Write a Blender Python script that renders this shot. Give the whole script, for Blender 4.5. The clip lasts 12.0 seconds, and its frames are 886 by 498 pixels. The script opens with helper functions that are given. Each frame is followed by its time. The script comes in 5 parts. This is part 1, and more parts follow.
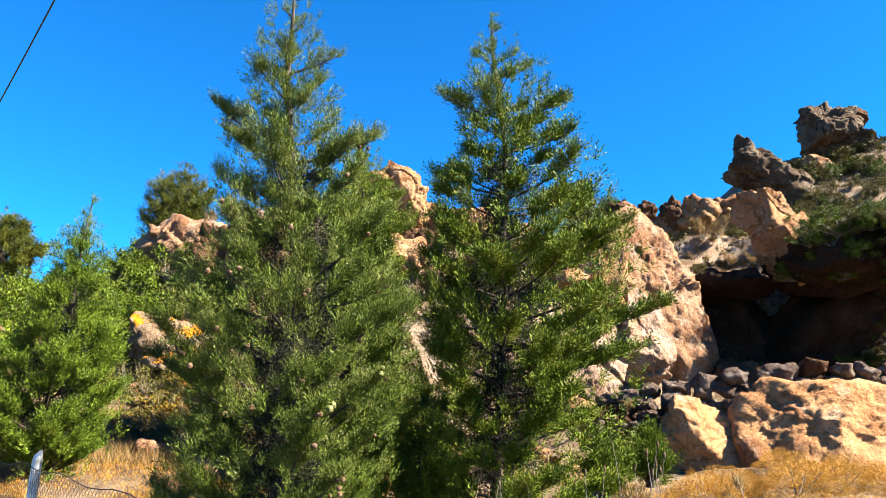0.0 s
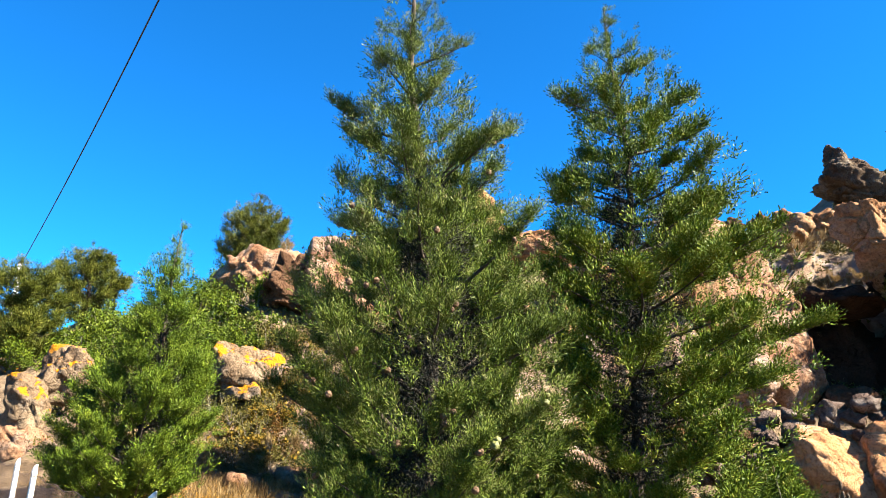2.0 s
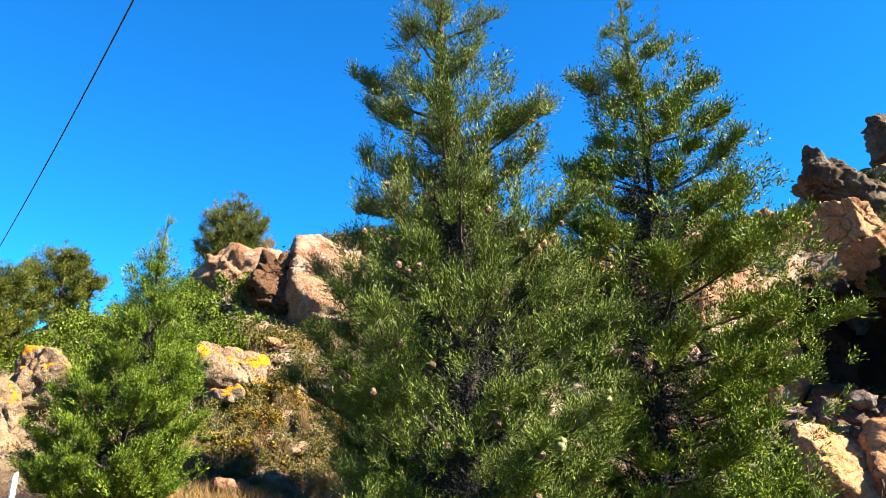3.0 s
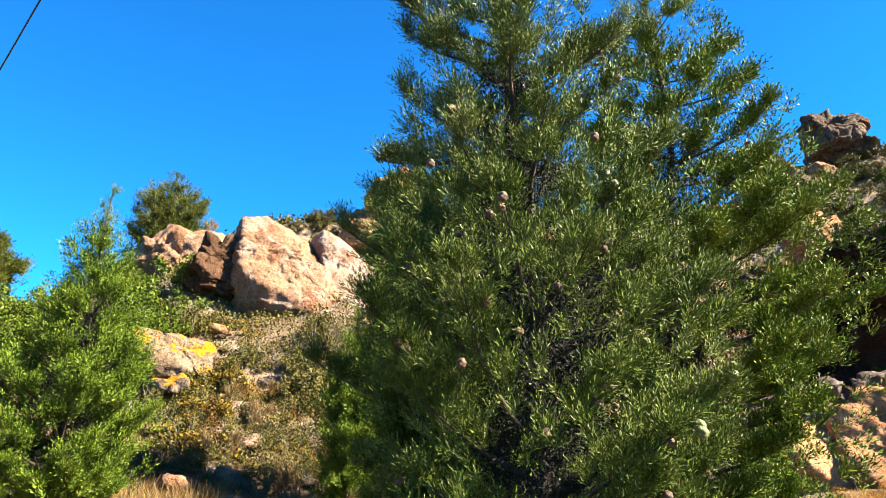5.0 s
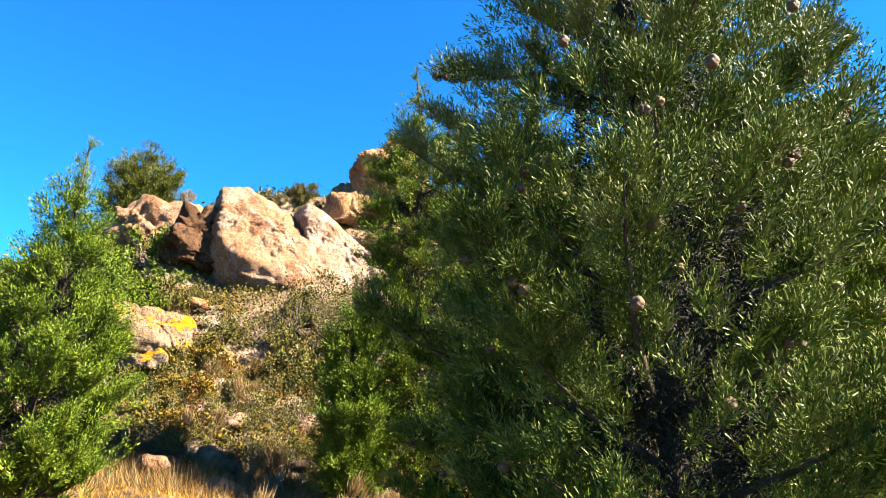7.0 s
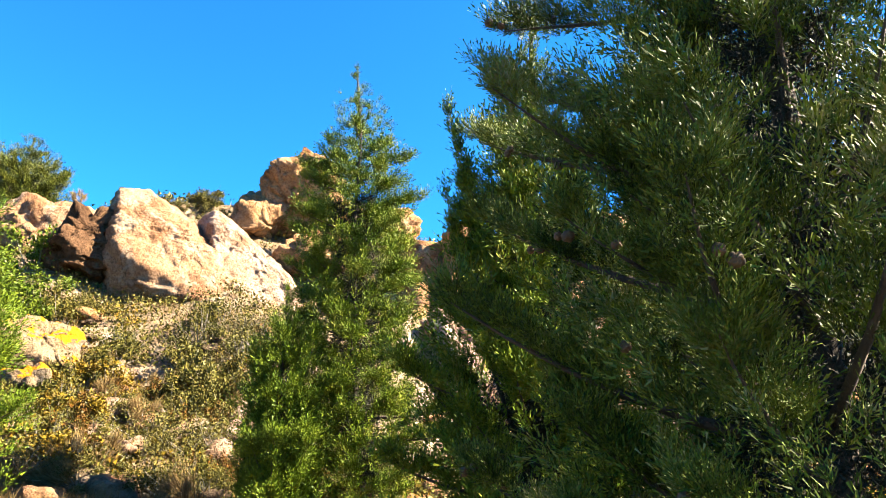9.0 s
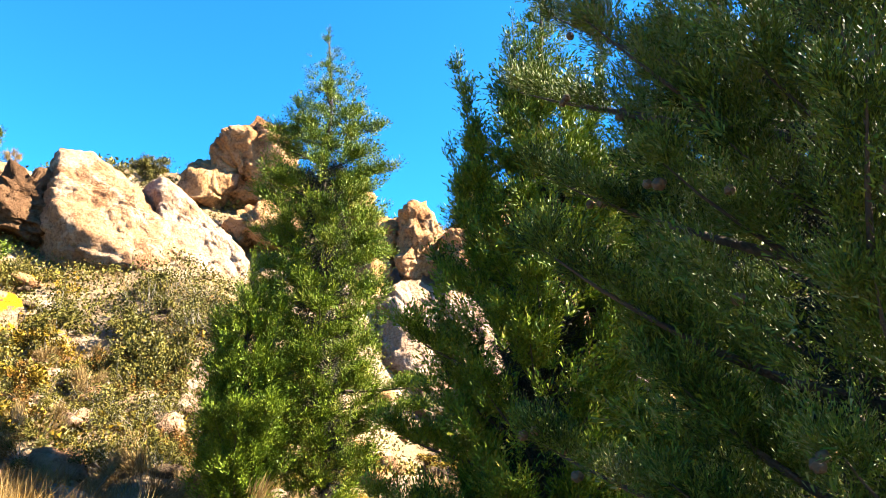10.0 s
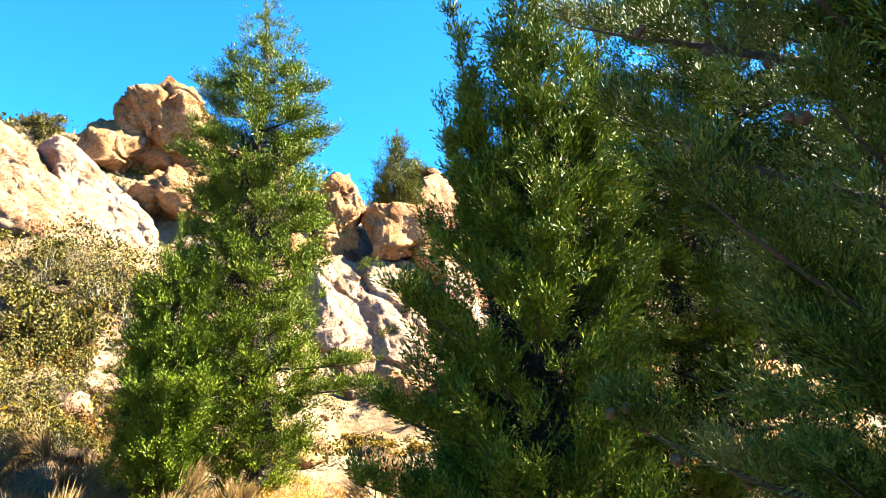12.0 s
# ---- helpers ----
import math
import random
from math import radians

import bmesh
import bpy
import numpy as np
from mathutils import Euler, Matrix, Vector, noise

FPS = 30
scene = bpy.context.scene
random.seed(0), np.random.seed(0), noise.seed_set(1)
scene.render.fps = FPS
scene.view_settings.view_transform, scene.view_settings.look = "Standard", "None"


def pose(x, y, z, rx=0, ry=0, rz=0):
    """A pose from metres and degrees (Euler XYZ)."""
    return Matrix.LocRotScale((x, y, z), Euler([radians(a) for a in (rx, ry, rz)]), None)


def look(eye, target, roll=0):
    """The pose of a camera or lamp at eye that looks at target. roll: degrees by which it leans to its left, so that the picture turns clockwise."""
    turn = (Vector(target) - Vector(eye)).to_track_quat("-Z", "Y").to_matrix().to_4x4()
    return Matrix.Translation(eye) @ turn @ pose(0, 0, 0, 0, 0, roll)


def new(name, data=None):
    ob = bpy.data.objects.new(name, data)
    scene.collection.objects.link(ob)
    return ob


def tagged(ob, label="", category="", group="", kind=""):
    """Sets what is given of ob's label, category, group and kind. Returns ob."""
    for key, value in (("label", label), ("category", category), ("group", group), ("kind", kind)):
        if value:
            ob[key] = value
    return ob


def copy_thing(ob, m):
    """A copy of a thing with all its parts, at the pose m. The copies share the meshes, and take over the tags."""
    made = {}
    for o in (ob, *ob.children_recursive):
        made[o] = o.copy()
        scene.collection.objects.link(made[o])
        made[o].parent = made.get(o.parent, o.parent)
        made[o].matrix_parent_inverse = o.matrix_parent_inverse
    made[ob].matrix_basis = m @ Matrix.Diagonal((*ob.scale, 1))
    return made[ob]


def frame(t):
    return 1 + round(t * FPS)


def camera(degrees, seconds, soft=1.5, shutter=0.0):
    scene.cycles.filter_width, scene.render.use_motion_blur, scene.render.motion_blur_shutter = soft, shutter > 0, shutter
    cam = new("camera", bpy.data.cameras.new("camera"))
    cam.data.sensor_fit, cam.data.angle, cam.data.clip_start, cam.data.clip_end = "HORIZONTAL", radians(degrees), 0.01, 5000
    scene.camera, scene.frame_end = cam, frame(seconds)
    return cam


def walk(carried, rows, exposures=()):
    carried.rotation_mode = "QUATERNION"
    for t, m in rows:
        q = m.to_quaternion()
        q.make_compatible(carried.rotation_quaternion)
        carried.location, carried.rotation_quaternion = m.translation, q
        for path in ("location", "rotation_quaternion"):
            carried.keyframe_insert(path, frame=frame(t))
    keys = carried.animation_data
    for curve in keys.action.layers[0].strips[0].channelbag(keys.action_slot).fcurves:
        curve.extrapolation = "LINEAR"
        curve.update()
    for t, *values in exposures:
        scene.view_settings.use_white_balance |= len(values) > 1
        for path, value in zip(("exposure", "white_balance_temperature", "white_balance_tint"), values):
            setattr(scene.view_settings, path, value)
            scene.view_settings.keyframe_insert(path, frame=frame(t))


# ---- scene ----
cam = camera(66.5, 12.0, soft=0.55)
# seconds, place in metres, turn to the left, tilt up, lean to the left in degrees
PATH = [
    (0.0, 0.000, -0.000, 1.600, 0.00, 11.73, 1.21),
    (0.5, -0.106, 0.149, 1.589, 1.81, 12.70, 1.53),
    (1.0, -0.298, 0.297, 1.624, 1.47, 13.17, 0.95),
    (1.5, -0.437, 0.416, 1.587, 4.76, 13.25, 1.20),
    (2.0, -0.564, 0.615, 1.601, 5.41, 14.00, 0.99),
    (2.5, -0.721, 0.783, 1.582, 5.74, 14.31, 1.10),
    (3.0, -0.948, 0.931, 1.590, 3.24, 14.12, 0.44),
    (3.2, -0.998, 0.980, 1.578, 3.01, 13.79, 0.50),
    (4.8, -1.507, 1.567, 1.552, -1.76, 13.36, -0.04),
    (5.0, -1.563, 1.622, 1.548, -2.35, 13.48, -0.02),
    (5.5, -1.640, 1.783, 1.495, -3.27, 13.36, -0.23),
    (6.0, -1.711, 2.025, 1.500, -2.11, 12.71, -0.38),
    (6.5, -1.813, 2.190, 1.477, -1.20, 12.23, 0.38),
    (7.0, -1.986, 2.348, 1.493, -4.67, 12.06, 0.47),
    (7.2, -2.028, 2.392, 1.482, -5.62, 12.00, 0.46),
    (8.8, -2.363, 2.947, 1.444, -10.87, 13.84, 0.63),
    (9.0, -2.512, 3.051, 1.462, -13.66, 13.97, 0.50),
    (9.5, -2.795, 3.257, 1.433, -17.19, 14.11, 0.84),
    (10.0, -2.833, 3.347, 1.393, -18.70, 12.46, 1.26),
    (10.5, -2.837, 3.524, 1.416, -19.57, 11.85, 1.45),
    (11.0, -2.853, 3.601, 1.424, -19.54, 11.30, 1.90),
    (11.5, -2.979, 3.755, 1.366, -21.66, 11.15, 2.05),
    (12.0, -3.128, 3.894, 1.365, -26.77, 10.90, 1.15),
]
EXPOSURES = [(0.0, 2.80, 6500, 10), (3.0, 2.84, 6500, 10), (5.0, 2.95, 6600, 10), (7.0, 3.06, 6900, 10), (9.0, 3.36, 7250, 8), (12.0, 3.76, 7350, 7)]
walk(cam, [(t, pose(x, y, z, 90 + tilt, 0, turn) @ pose(0, 0, 0, 0, 0, lean)) for t, x, y, z, turn, tilt, lean in PATH], EXPOSURES)

# ---------------------------------------------------------------- daylight
SUN_AZ, SUN_EL = 105.0, 42.0   # degrees clockwise from +y, and above the horizon
world = bpy.data.worlds.new("sky")
scene.world = world
world.use_nodes = True
wn, wl = world.node_tree.nodes, world.node_tree.links
wn.clear()
sky = wn.new("ShaderNodeTexSky")
sky.sky_type, sky.sun_disc = "NISHITA", False
sky.sun_elevation, sky.sun_rotation = radians(SUN_EL), radians(SUN_AZ)
sky.altitude, sky.air_density, sky.dust_density, sky.ozone_density = 300, 1.0, 0.05, 3.0
sat = wn.new("ShaderNodeMix")
sat.data_type, sat.blend_type = "RGBA", "MULTIPLY"
sat.inputs["Factor"].default_value = 1.0
sat.inputs["B"].default_value = (0.051, 0.475, 0.842, 1)
bg = wn.new("ShaderNodeBackground")
bg.inputs["Strength"].default_value = 0.05
wout = wn.new("ShaderNodeOutputWorld")
wl.new(sky.outputs["Color"], sat.inputs["A"])
wl.new(sat.outputs["Result"], bg.inputs["Color"])
wl.new(bg.outputs["Background"], wout.inputs["Surface"])

sun = new("sun", bpy.data.lights.new("sun", "SUN"))
sun.data.energy, sun.data.angle, sun.data.color = 5.0, radians(0.53), (1.0, 0.90, 0.74)
sa, se = radians(SUN_AZ), radians(SUN_EL)
sun.matrix_world = look((math.sin(sa) * math.cos(se) * 60, math.cos(sa) * math.cos(se) * 60, math.sin(se) * 60), (0, 0, 0))


# ---------------------------------------------------------------- small tools
def lattice(ix, iy, iz, seed):
    n = (ix * 374761393 + iy * 668265263 + iz * 1274126177 + seed * 974634777).astype(np.int64)
    n = ((n ^ (n >> 13)) * 1103515245) & 0x7FFFFFFF
    n = ((n ^ (n >> 16)) * 69069 + 12345) & 0x7FFFFFFF
    return (n & 0xFFFF) / 32767.5 - 1.0


def vnoise(p, seed=0):
    """Smooth value noise in -1..1 at the points p."""
    q = np.floor(p).astype(np.int64)
    f = p - q
    f = f * f * f * (f * (f * 6 - 15) + 10)
    out = 0
    for dx in (0, 1):
        for dy in (0, 1):
            for dz in (0, 1):
                w = (f[:, 0] if dx else 1 - f[:, 0]) * (f[:, 1] if dy else 1 - f[:, 1]) * (f[:, 2] if dz else 1 - f[:, 2])
                out = out + w * lattice(q[:, 0] + dx, q[:, 1] + dy, q[:, 2] + dz, seed)
    return out


def fbm(p, octaves=4, seed=0, gain=0.5):
    out, amp = 0, 1.0
    for k in range(octaves):
        out = out + amp * vnoise(p * 2.03 ** k + 7.1 * k, seed + k)
        amp *= gain
    return out


def mesh_of(name, verts, faces, smooth=False, mats=(), mat_index=None):
    """A mesh from arrays; all faces have the same number of corners."""
    me = bpy.data.meshes.new(name)
    verts, faces = np.asarray(verts, np.float32), np.asarray(faces, np.int32)
    k = faces.shape[1]
    me.vertices.add(len(verts))
    me.vertices.foreach_set("co", verts.ravel())
    me.loops.add(faces.size)
    me.loops.foreach_set("vertex_index", faces.ravel())
    me.polygons.add(len(faces))
    me.polygons.foreach_set("loop_start", np.arange(len(faces), dtype=np.int32) * k)
    me.polygons.foreach_set("use_smooth", np.full(len(faces), smooth, dtype=bool))
    for m in mats:
        me.materials.append(m)
    if mat_index is not None:
        me.polygons.foreach_set("material_index", np.asarray(mat_index, np.int32))
    me.update(calc_edges=True)
    return me


def child(name, me, parent, label=""):
    ob = new(name, me)
    ob.parent = parent
    return tagged(ob, label)


def thing(name, at, label, category, group="", kind=""):
    ob = new(name)
    ob.location = at
    return tagged(ob, label, category, group, kind)


def tubes(paths, sides=5):
    """Tapered tubes along paths: each an array of rows x, y, z, radius. Returns vertices and quads."""
    V, Q, n = [], [], 0
    ang = np.arange(sides) * 2 * np.pi / sides
    for p in paths:
        p = np.asarray(p, float)
        d = np.gradient(p[:, :3], axis=0)
        d /= np.linalg.norm(d, axis=1, keepdims=True) + 1e-9
        ref = np.where(np.abs(d[:, 2:3]) > 0.9, [[1.0, 0, 0]], [[0, 0, 1.0]])
        a = np.cross(d, ref)
        a /= np.linalg.norm(a, axis=1, keepdims=True) + 1e-9
        b = np.cross(d, a)
        ring = p[:, None, :3] + p[:, None, 3:4] * (a[:, None] * np.cos(ang)[None, :, None] + b[:, None] * np.sin(ang)[None, :, None])
        V.append(ring.reshape(-1, 3))
        m = len(p)
        i = np.arange(m - 1)[:, None] * sides
        j = np.arange(sides)[None, :]
        k = (j + 1) % sides
        Q.append(np.stack([i + j, i + k, i + sides + k, i + sides + j], -1).reshape(-1, 4) + n)
        n += m * sides
    return np.concatenate(V), np.concatenate(Q)


# ---------------------------------------------------------------- materials
def material(name):
    m = bpy.data.materials.new(name)
    m.use_nodes = True
    nt = m.node_tree
    nt.nodes.clear()
    return m, nt.nodes, nt.links


def ramp_of(nodes, stops, interp="LINEAR"):
    r = nodes.new("ShaderNodeValToRGB")
    r.color_ramp.interpolation = interp
    el = r.color_ramp.elements
    while len(el) < len(stops):
        el.new(0.5)
    for e, (p, c) in zip(el, stops):
        e.position, e.color = p, (*c, 1) if len(c) == 3 else c
    return r


def noise_of(nodes, links, coord, scale, detail=4.0, rough=0.55, distort=0.0):
    n = nodes.new("ShaderNodeTexNoise")
    n.inputs["Scale"].default_value, n.inputs["Detail"].default_value = scale, detail
    n.inputs["Roughness"].default_value, n.inputs["Distortion"].default_value = rough, distort
    links.new(coord, n.inputs["Vector"])
    return n


def mix_of(nodes, links, a, b, fac, blend="MIX"):
    m = nodes.new("ShaderNodeMix")
    m.data_type, m.blend_type = "RGBA", blend
    for sock, v in ((m.inputs["A"], a), (m.inputs["B"], b), (m.inputs["Factor"], fac)):
        if hasattr(v, "is_linked"):
            links.new(v, sock)
        elif isinstance(v, tuple):
            sock.default_value = (*v, 1)
        else:
            sock.default_value = v
    return m.outputs["Result"]


def stone(name, light, mid, dark, lichen=None, lichen_at=0.62, grey=(0.42, 0.40, 0.37), grey_at=0.55):
    """Weathered volcanic rock: warm patches, grey crust, pits and cracks; lichen as blotches on the upper sides."""
    m, n, l = material(name)
    co = n.new("ShaderNodeTexCoord").outputs["Object"]
    big = noise_of(n, l, co, 0.55, 5, 0.6, 0.6)
    base = ramp_of(n, [(0.35, dark), (0.49, mid), (0.66, light)])
    l.new(big.outputs["Fac"], base.inputs["Fac"])
    col = base.outputs["Color"]
    crust = noise_of(n, l, co, 1.7, 6, 0.65, 0.3)
    cm = ramp_of(n, [(grey_at - 0.02, (0, 0, 0)), (grey_at + 0.10, (0.75, 0.75, 0.75))])
    l.new(crust.outputs["Fac"], cm.inputs["Fac"])
    col = mix_of(n, l, col, grey, cm.outputs["Color"])
    speck = noise_of(n, l, co, 14, 5, 0.7)
    sm = ramp_of(n, [(0.34, (0.55, 0.52, 0.5)), (0.52, (1, 1, 1)), (0.7, (1.18, 1.15, 1.1))])
    l.new(speck.outputs["Fac"], sm.inputs["Fac"])
    col = mix_of(n, l, col, sm.outputs["Color"], 1.0, "MULTIPLY")
    vor = n.new("ShaderNodeTexVoronoi")
    vor.feature = "DISTANCE_TO_EDGE"
    vor.inputs["Scale"].default_value = 1.1
    warp = noise_of(n, l, co, 1.3, 4, 0.6)
    wv = n.new("ShaderNodeVectorMath")
    wv.operation = "MULTIPLY_ADD"
    wv.inputs[1].default_value = (1.1, 1.1, 1.1)
    l.new(warp.outputs["Color"], wv.inputs[0])
    l.new(co, wv.inputs[2])
    l.new(wv.outputs["Vector"], vor.inputs["Vector"])
    crack = ramp_of(n, [(0.0, (0.28, 0.25, 0.22)), (0.018, (1, 1, 1))])
    l.new(vor.outputs["Distance"], crack.inputs["Fac"])
    cf = noise_of(n, l, co, 0.8, 2)
    cr = ramp_of(n, [(0.45, (0, 0, 0)), (0.6, (0.9, 0.9, 0.9))])
    l.new(cf.outputs["Fac"], cr.inputs["Fac"])
    col = mix_of(n, l, col, mix_of(n, l, col, crack.outputs["Color"], 1.0, "MULTIPLY"), cr.outputs["Color"])
    if lichen:
        geo = n.new("ShaderNodeNewGeometry")
        sep = n.new("ShaderNodeSeparateXYZ")
        l.new(geo.outputs["Normal"], sep.inputs[0])
        ln = noise_of(n, l, co, 2.6, 5, 0.6, 0.4)
        add = n.new("ShaderNodeMath")
        add.operation = "MULTIPLY_ADD"
        add.inputs[1].default_value = 0.22
        l.new(sep.outputs["Z"], add.inputs[0])
        l.new(ln.outputs["Fac"], add.inputs[2])
        lm = ramp_of(n, [(lichen_at, (0, 0, 0)), (lichen_at + 0.05, (1, 1, 1))])
        l.new(add.outputs[0], lm.inputs["Fac"])
        col = mix_of(n, l, col, lichen, lm.outputs["Color"])
    b = n.new("ShaderNodeBsdfPrincipled")
    b.inputs["Roughness"].default_value = 0.92
    b.inputs["Specular IOR Level"].default_value = 0.06
    l.new(col, b.inputs["Base Color"])
    rel = noise_of(n, l, co, 7.5, 9, 0.7, 0.2)
    bump = n.new("ShaderNodeBump")
    bump.inputs["Strength"].default_value, bump.inputs["Distance"].default_value = 1.0, 0.13
    l.new(rel.outputs["Fac"], bump.inputs["Height"])
    bump2 = n.new("ShaderNodeBump")
    bump2.inputs["Strength"].default_value, bump2.inputs["Distance"].default_value = 0.6, 0.05
    l.new(crack.outputs["Color"], bump2.inputs["Height"])
    l.new(bump.outputs["Normal"], bump2.inputs["Normal"])
    l.new(bump2.outputs["Normal"], b.inputs["Normal"])
    o = n.new("ShaderNodeOutputMaterial")
    l.new(b.outputs["BSDF"], o.inputs["Surface"])
    return m


def leafy(name, stops, patch=2.2, pass_light=0.05, gloss=0.10, rough=0.5):
    """Foliage: tone drifts from clump to clump and from leaf to leaf; some light passes through."""
    m, n, l = material(name)
    co = n.new("ShaderNodeTexCoord").outputs["Object"]
    geo = n.new("ShaderNodeNewGeometry")
    big = noise_of(n, l, co, patch, 3, 0.6)
    mid = n.new("ShaderNodeMath")
    mid.operation = "MULTIPLY_ADD"
    mid.inputs[1].default_value, mid.inputs[2].default_value = 0.42, -0.21
    l.new(geo.outputs["Random Per Island"], mid.inputs[0])
    add = n.new("ShaderNodeMath")
    add.operation = "ADD"
    l.new(mid.outputs[0], add.inputs[0])
    l.new(big.outputs["Fac"], add.inputs[1])
    r = ramp_of(n, stops)
    l.new(add.outputs[0], r.inputs["Fac"])
    b = n.new("ShaderNodeBsdfPrincipled")
    b.inputs["Roughness"].default_value = rough
    b.inputs["Specular IOR Level"].default_value = gloss
    l.new(r.outputs["Color"], b.inputs["Base Color"])
    t = n.new("ShaderNodeBsdfTranslucent")
    l.new(r.outputs["Color"], t.inputs["Color"])
    mx = n.new("ShaderNodeMixShader")
    mx.inputs[0].default_value = pass_light
    l.new(b.outputs["BSDF"], mx.inputs[1])
    l.new(t.outputs["BSDF"], mx.inputs[2])
    o = n.new("ShaderNodeOutputMaterial")
    l.new(mx.outputs["Shader"], o.inputs["Surface"])
    return m


def plain(name, stops, scale=8.0, rough=0.8, bump=0.3, metal=0.0, stretch=(1, 1, 1)):
    m, n, l = material(name)
    co = n.new("ShaderNodeTexCoord").outputs["Object"]
    mp = n.new("ShaderNodeMapping")
    mp.inputs["Scale"].default_value = stretch
    l.new(co, mp.inputs["Vector"])
    a = noise_of(n, l, mp.outputs["Vector"], scale, 6, 0.65)
    r = ramp_of(n, stops)
    l.new(a.outputs["Fac"], r.inputs["Fac"])
    b = n.new("ShaderNodeBsdfPrincipled")
    b.inputs["Roughness"].default_value, b.inputs["Metallic"].default_value = rough, metal
    l.new(r.outputs["Color"], b.inputs["Base Color"])
    bp = n.new("ShaderNodeBump")
    bp.inputs["Strength"].default_value, bp.inputs["Distance"].default_value = bump, 0.02
    f = noise_of(n, l, mp.outputs["Vector"], scale * 4, 5, 0.7)
    l.new(f.outputs["Fac"], bp.inputs["Height"])
    l.new(bp.outputs["Normal"], b.inputs["Normal"])
    o = n.new("ShaderNodeOutputMaterial")
    l.new(b.outputs["BSDF"], o.inputs["Surface"])
    return m


ROCK_TAN = stone("rock_tan", (0.3412, 0.208, 0.1132), (0.2659, 0.1464, 0.07413), (0.1462, 0.06548, 0.03157), None, grey=(0.2659, 0.1849, 0.1234), grey_at=0.54)
ROCK_PINK = stone("rock_pink", (0.2844, 0.1786, 0.1117), (0.2308, 0.1289, 0.07466), (0.1361, 0.06444, 0.03387), None, grey=(0.2679, 0.1996, 0.1494), grey_at=0.52)
ROCK_PALE = stone("rock_pale", (0.2865, 0.202, 0.1497), (0.2333, 0.1524, 0.1054), (0.1351, 0.07442, 0.04626), None, grey=(0.2742, 0.2161, 0.1803), grey_at=0.48)
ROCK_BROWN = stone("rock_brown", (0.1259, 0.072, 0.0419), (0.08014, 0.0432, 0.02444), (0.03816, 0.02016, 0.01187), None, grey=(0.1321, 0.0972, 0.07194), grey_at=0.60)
ROCK_GREY = stone("rock_grey", (0.1188, 0.09, 0.06336), (0.0756, 0.05256, 0.036), (0.03888, 0.02448, 0.01728), None, grey=(0.1512, 0.1296, 0.1044), grey_at=0.54)
ROCK_LICHEN = stone("rock_lichen", (0.2102, 0.1591, 0.1051), (0.1634, 0.113, 0.06984), (0.1087, 0.06624, 0.03888), (0.36, 0.145, 0.008), 0.65, grey=(0.1865, 0.1591, 0.1282))
# cave rocks only: near-black, with the cave's shade put into the colour
ROCK_SHADE = stone("rock_shade", (0.054, 0.0324, 0.0216), (0.0324, 0.01944, 0.01296), (0.018, 0.0108, 0.0072), None, grey=(0.0504, 0.036, 0.02736), grey_at=0.6)
FIELD_STONE = stone("field_stone", (0.1993, 0.1536, 0.123), (0.1147, 0.08165, 0.06653), (0.05832, 0.03888, 0.03125), None, grey=(0.2138, 0.1847, 0.1613), grey_at=0.50)
ROCK_CREAM = stone("rock_cream", (0.4597, 0.2736, 0.1451), (0.4109, 0.2214, 0.1041), (0.2249, 0.09255, 0.04092), None, grey=(0.4404, 0.3138, 0.2157), grey_at=0.56)
BARK = plain("bark", [(0.3, (0.0216, 0.01368, 0.00936)), (0.6, (0.0504, 0.03456, 0.02448)), (0.8, (0.09, 0.0684, 0.05184))], 14, 0.9, 0.8, stretch=(1, 1, 0.25))
# inner twigs near-black, so that gaps in a crown read as deep shade
INNER_SHADE = plain("inner_twigs_shade", [(0.3, (0.0055, 0.0062, 0.0026)), (0.7, (0.014, 0.0150, 0.0058))], 16, 0.95)
TWIG = plain("dead_twig", [(0.3, (0.09216, 0.0792, 0.06696)), (0.7, (0.1757, 0.1584, 0.1375))], 20, 0.9)
CYPRESS = leafy("cypress_foliage", [(0.2, (0.01508, 0.02636, 0.002483)), (0.36, (0.04235, 0.07094, 0.006019)), (0.52, (0.07932, 0.1234, 0.008502)), (0.7, (0.1307, 0.1512, 0.01655)), (0.85, (0.1736, 0.1541, 0.03212))], 3.2, 0.03)
CYPRESS_GREY = leafy("cypress_foliage_grey", [(0.22, (0.01412, 0.02321, 0.00316)), (0.38, (0.0361, 0.0594, 0.007425)), (0.52, (0.07956, 0.1148, 0.01162)), (0.7, (0.1094, 0.1253, 0.0305)), (0.9, (0.1878, 0.1761, 0.09434))], 3.2, 0.03)
YOUNG = leafy("young_foliage", [(0.22, (0.01875, 0.0351, 0.004114)), (0.42, (0.05029, 0.08352, 0.007296)), (0.6, (0.08853, 0.1335, 0.009859)), (0.85, (0.1478, 0.1693, 0.02018))], 2.6, 0.03)
DARK_GREEN = leafy("juniper_foliage", [(0.25, (0.02016, 0.02808, 0.003456)), (0.5, (0.0504, 0.06264, 0.006912)), (0.75, (0.1071, 0.108, 0.01555))], 1.5, 0.03)
LEAF_GREEN = leafy("leaf_green", [(0.25, (0.0198, 0.03463, 0.002376)), (0.5, (0.0585, 0.08892, 0.004752)), (0.75, (0.108, 0.131, 0.01188))], 1.2)
LEAF_OLIVE = leafy("leaf_olive", [(0.25, (0.02794, 0.02883, 0.005544)), (0.5, (0.06707, 0.06178, 0.01188)), (0.75, (0.1229, 0.09781, 0.02376))], 1.2)
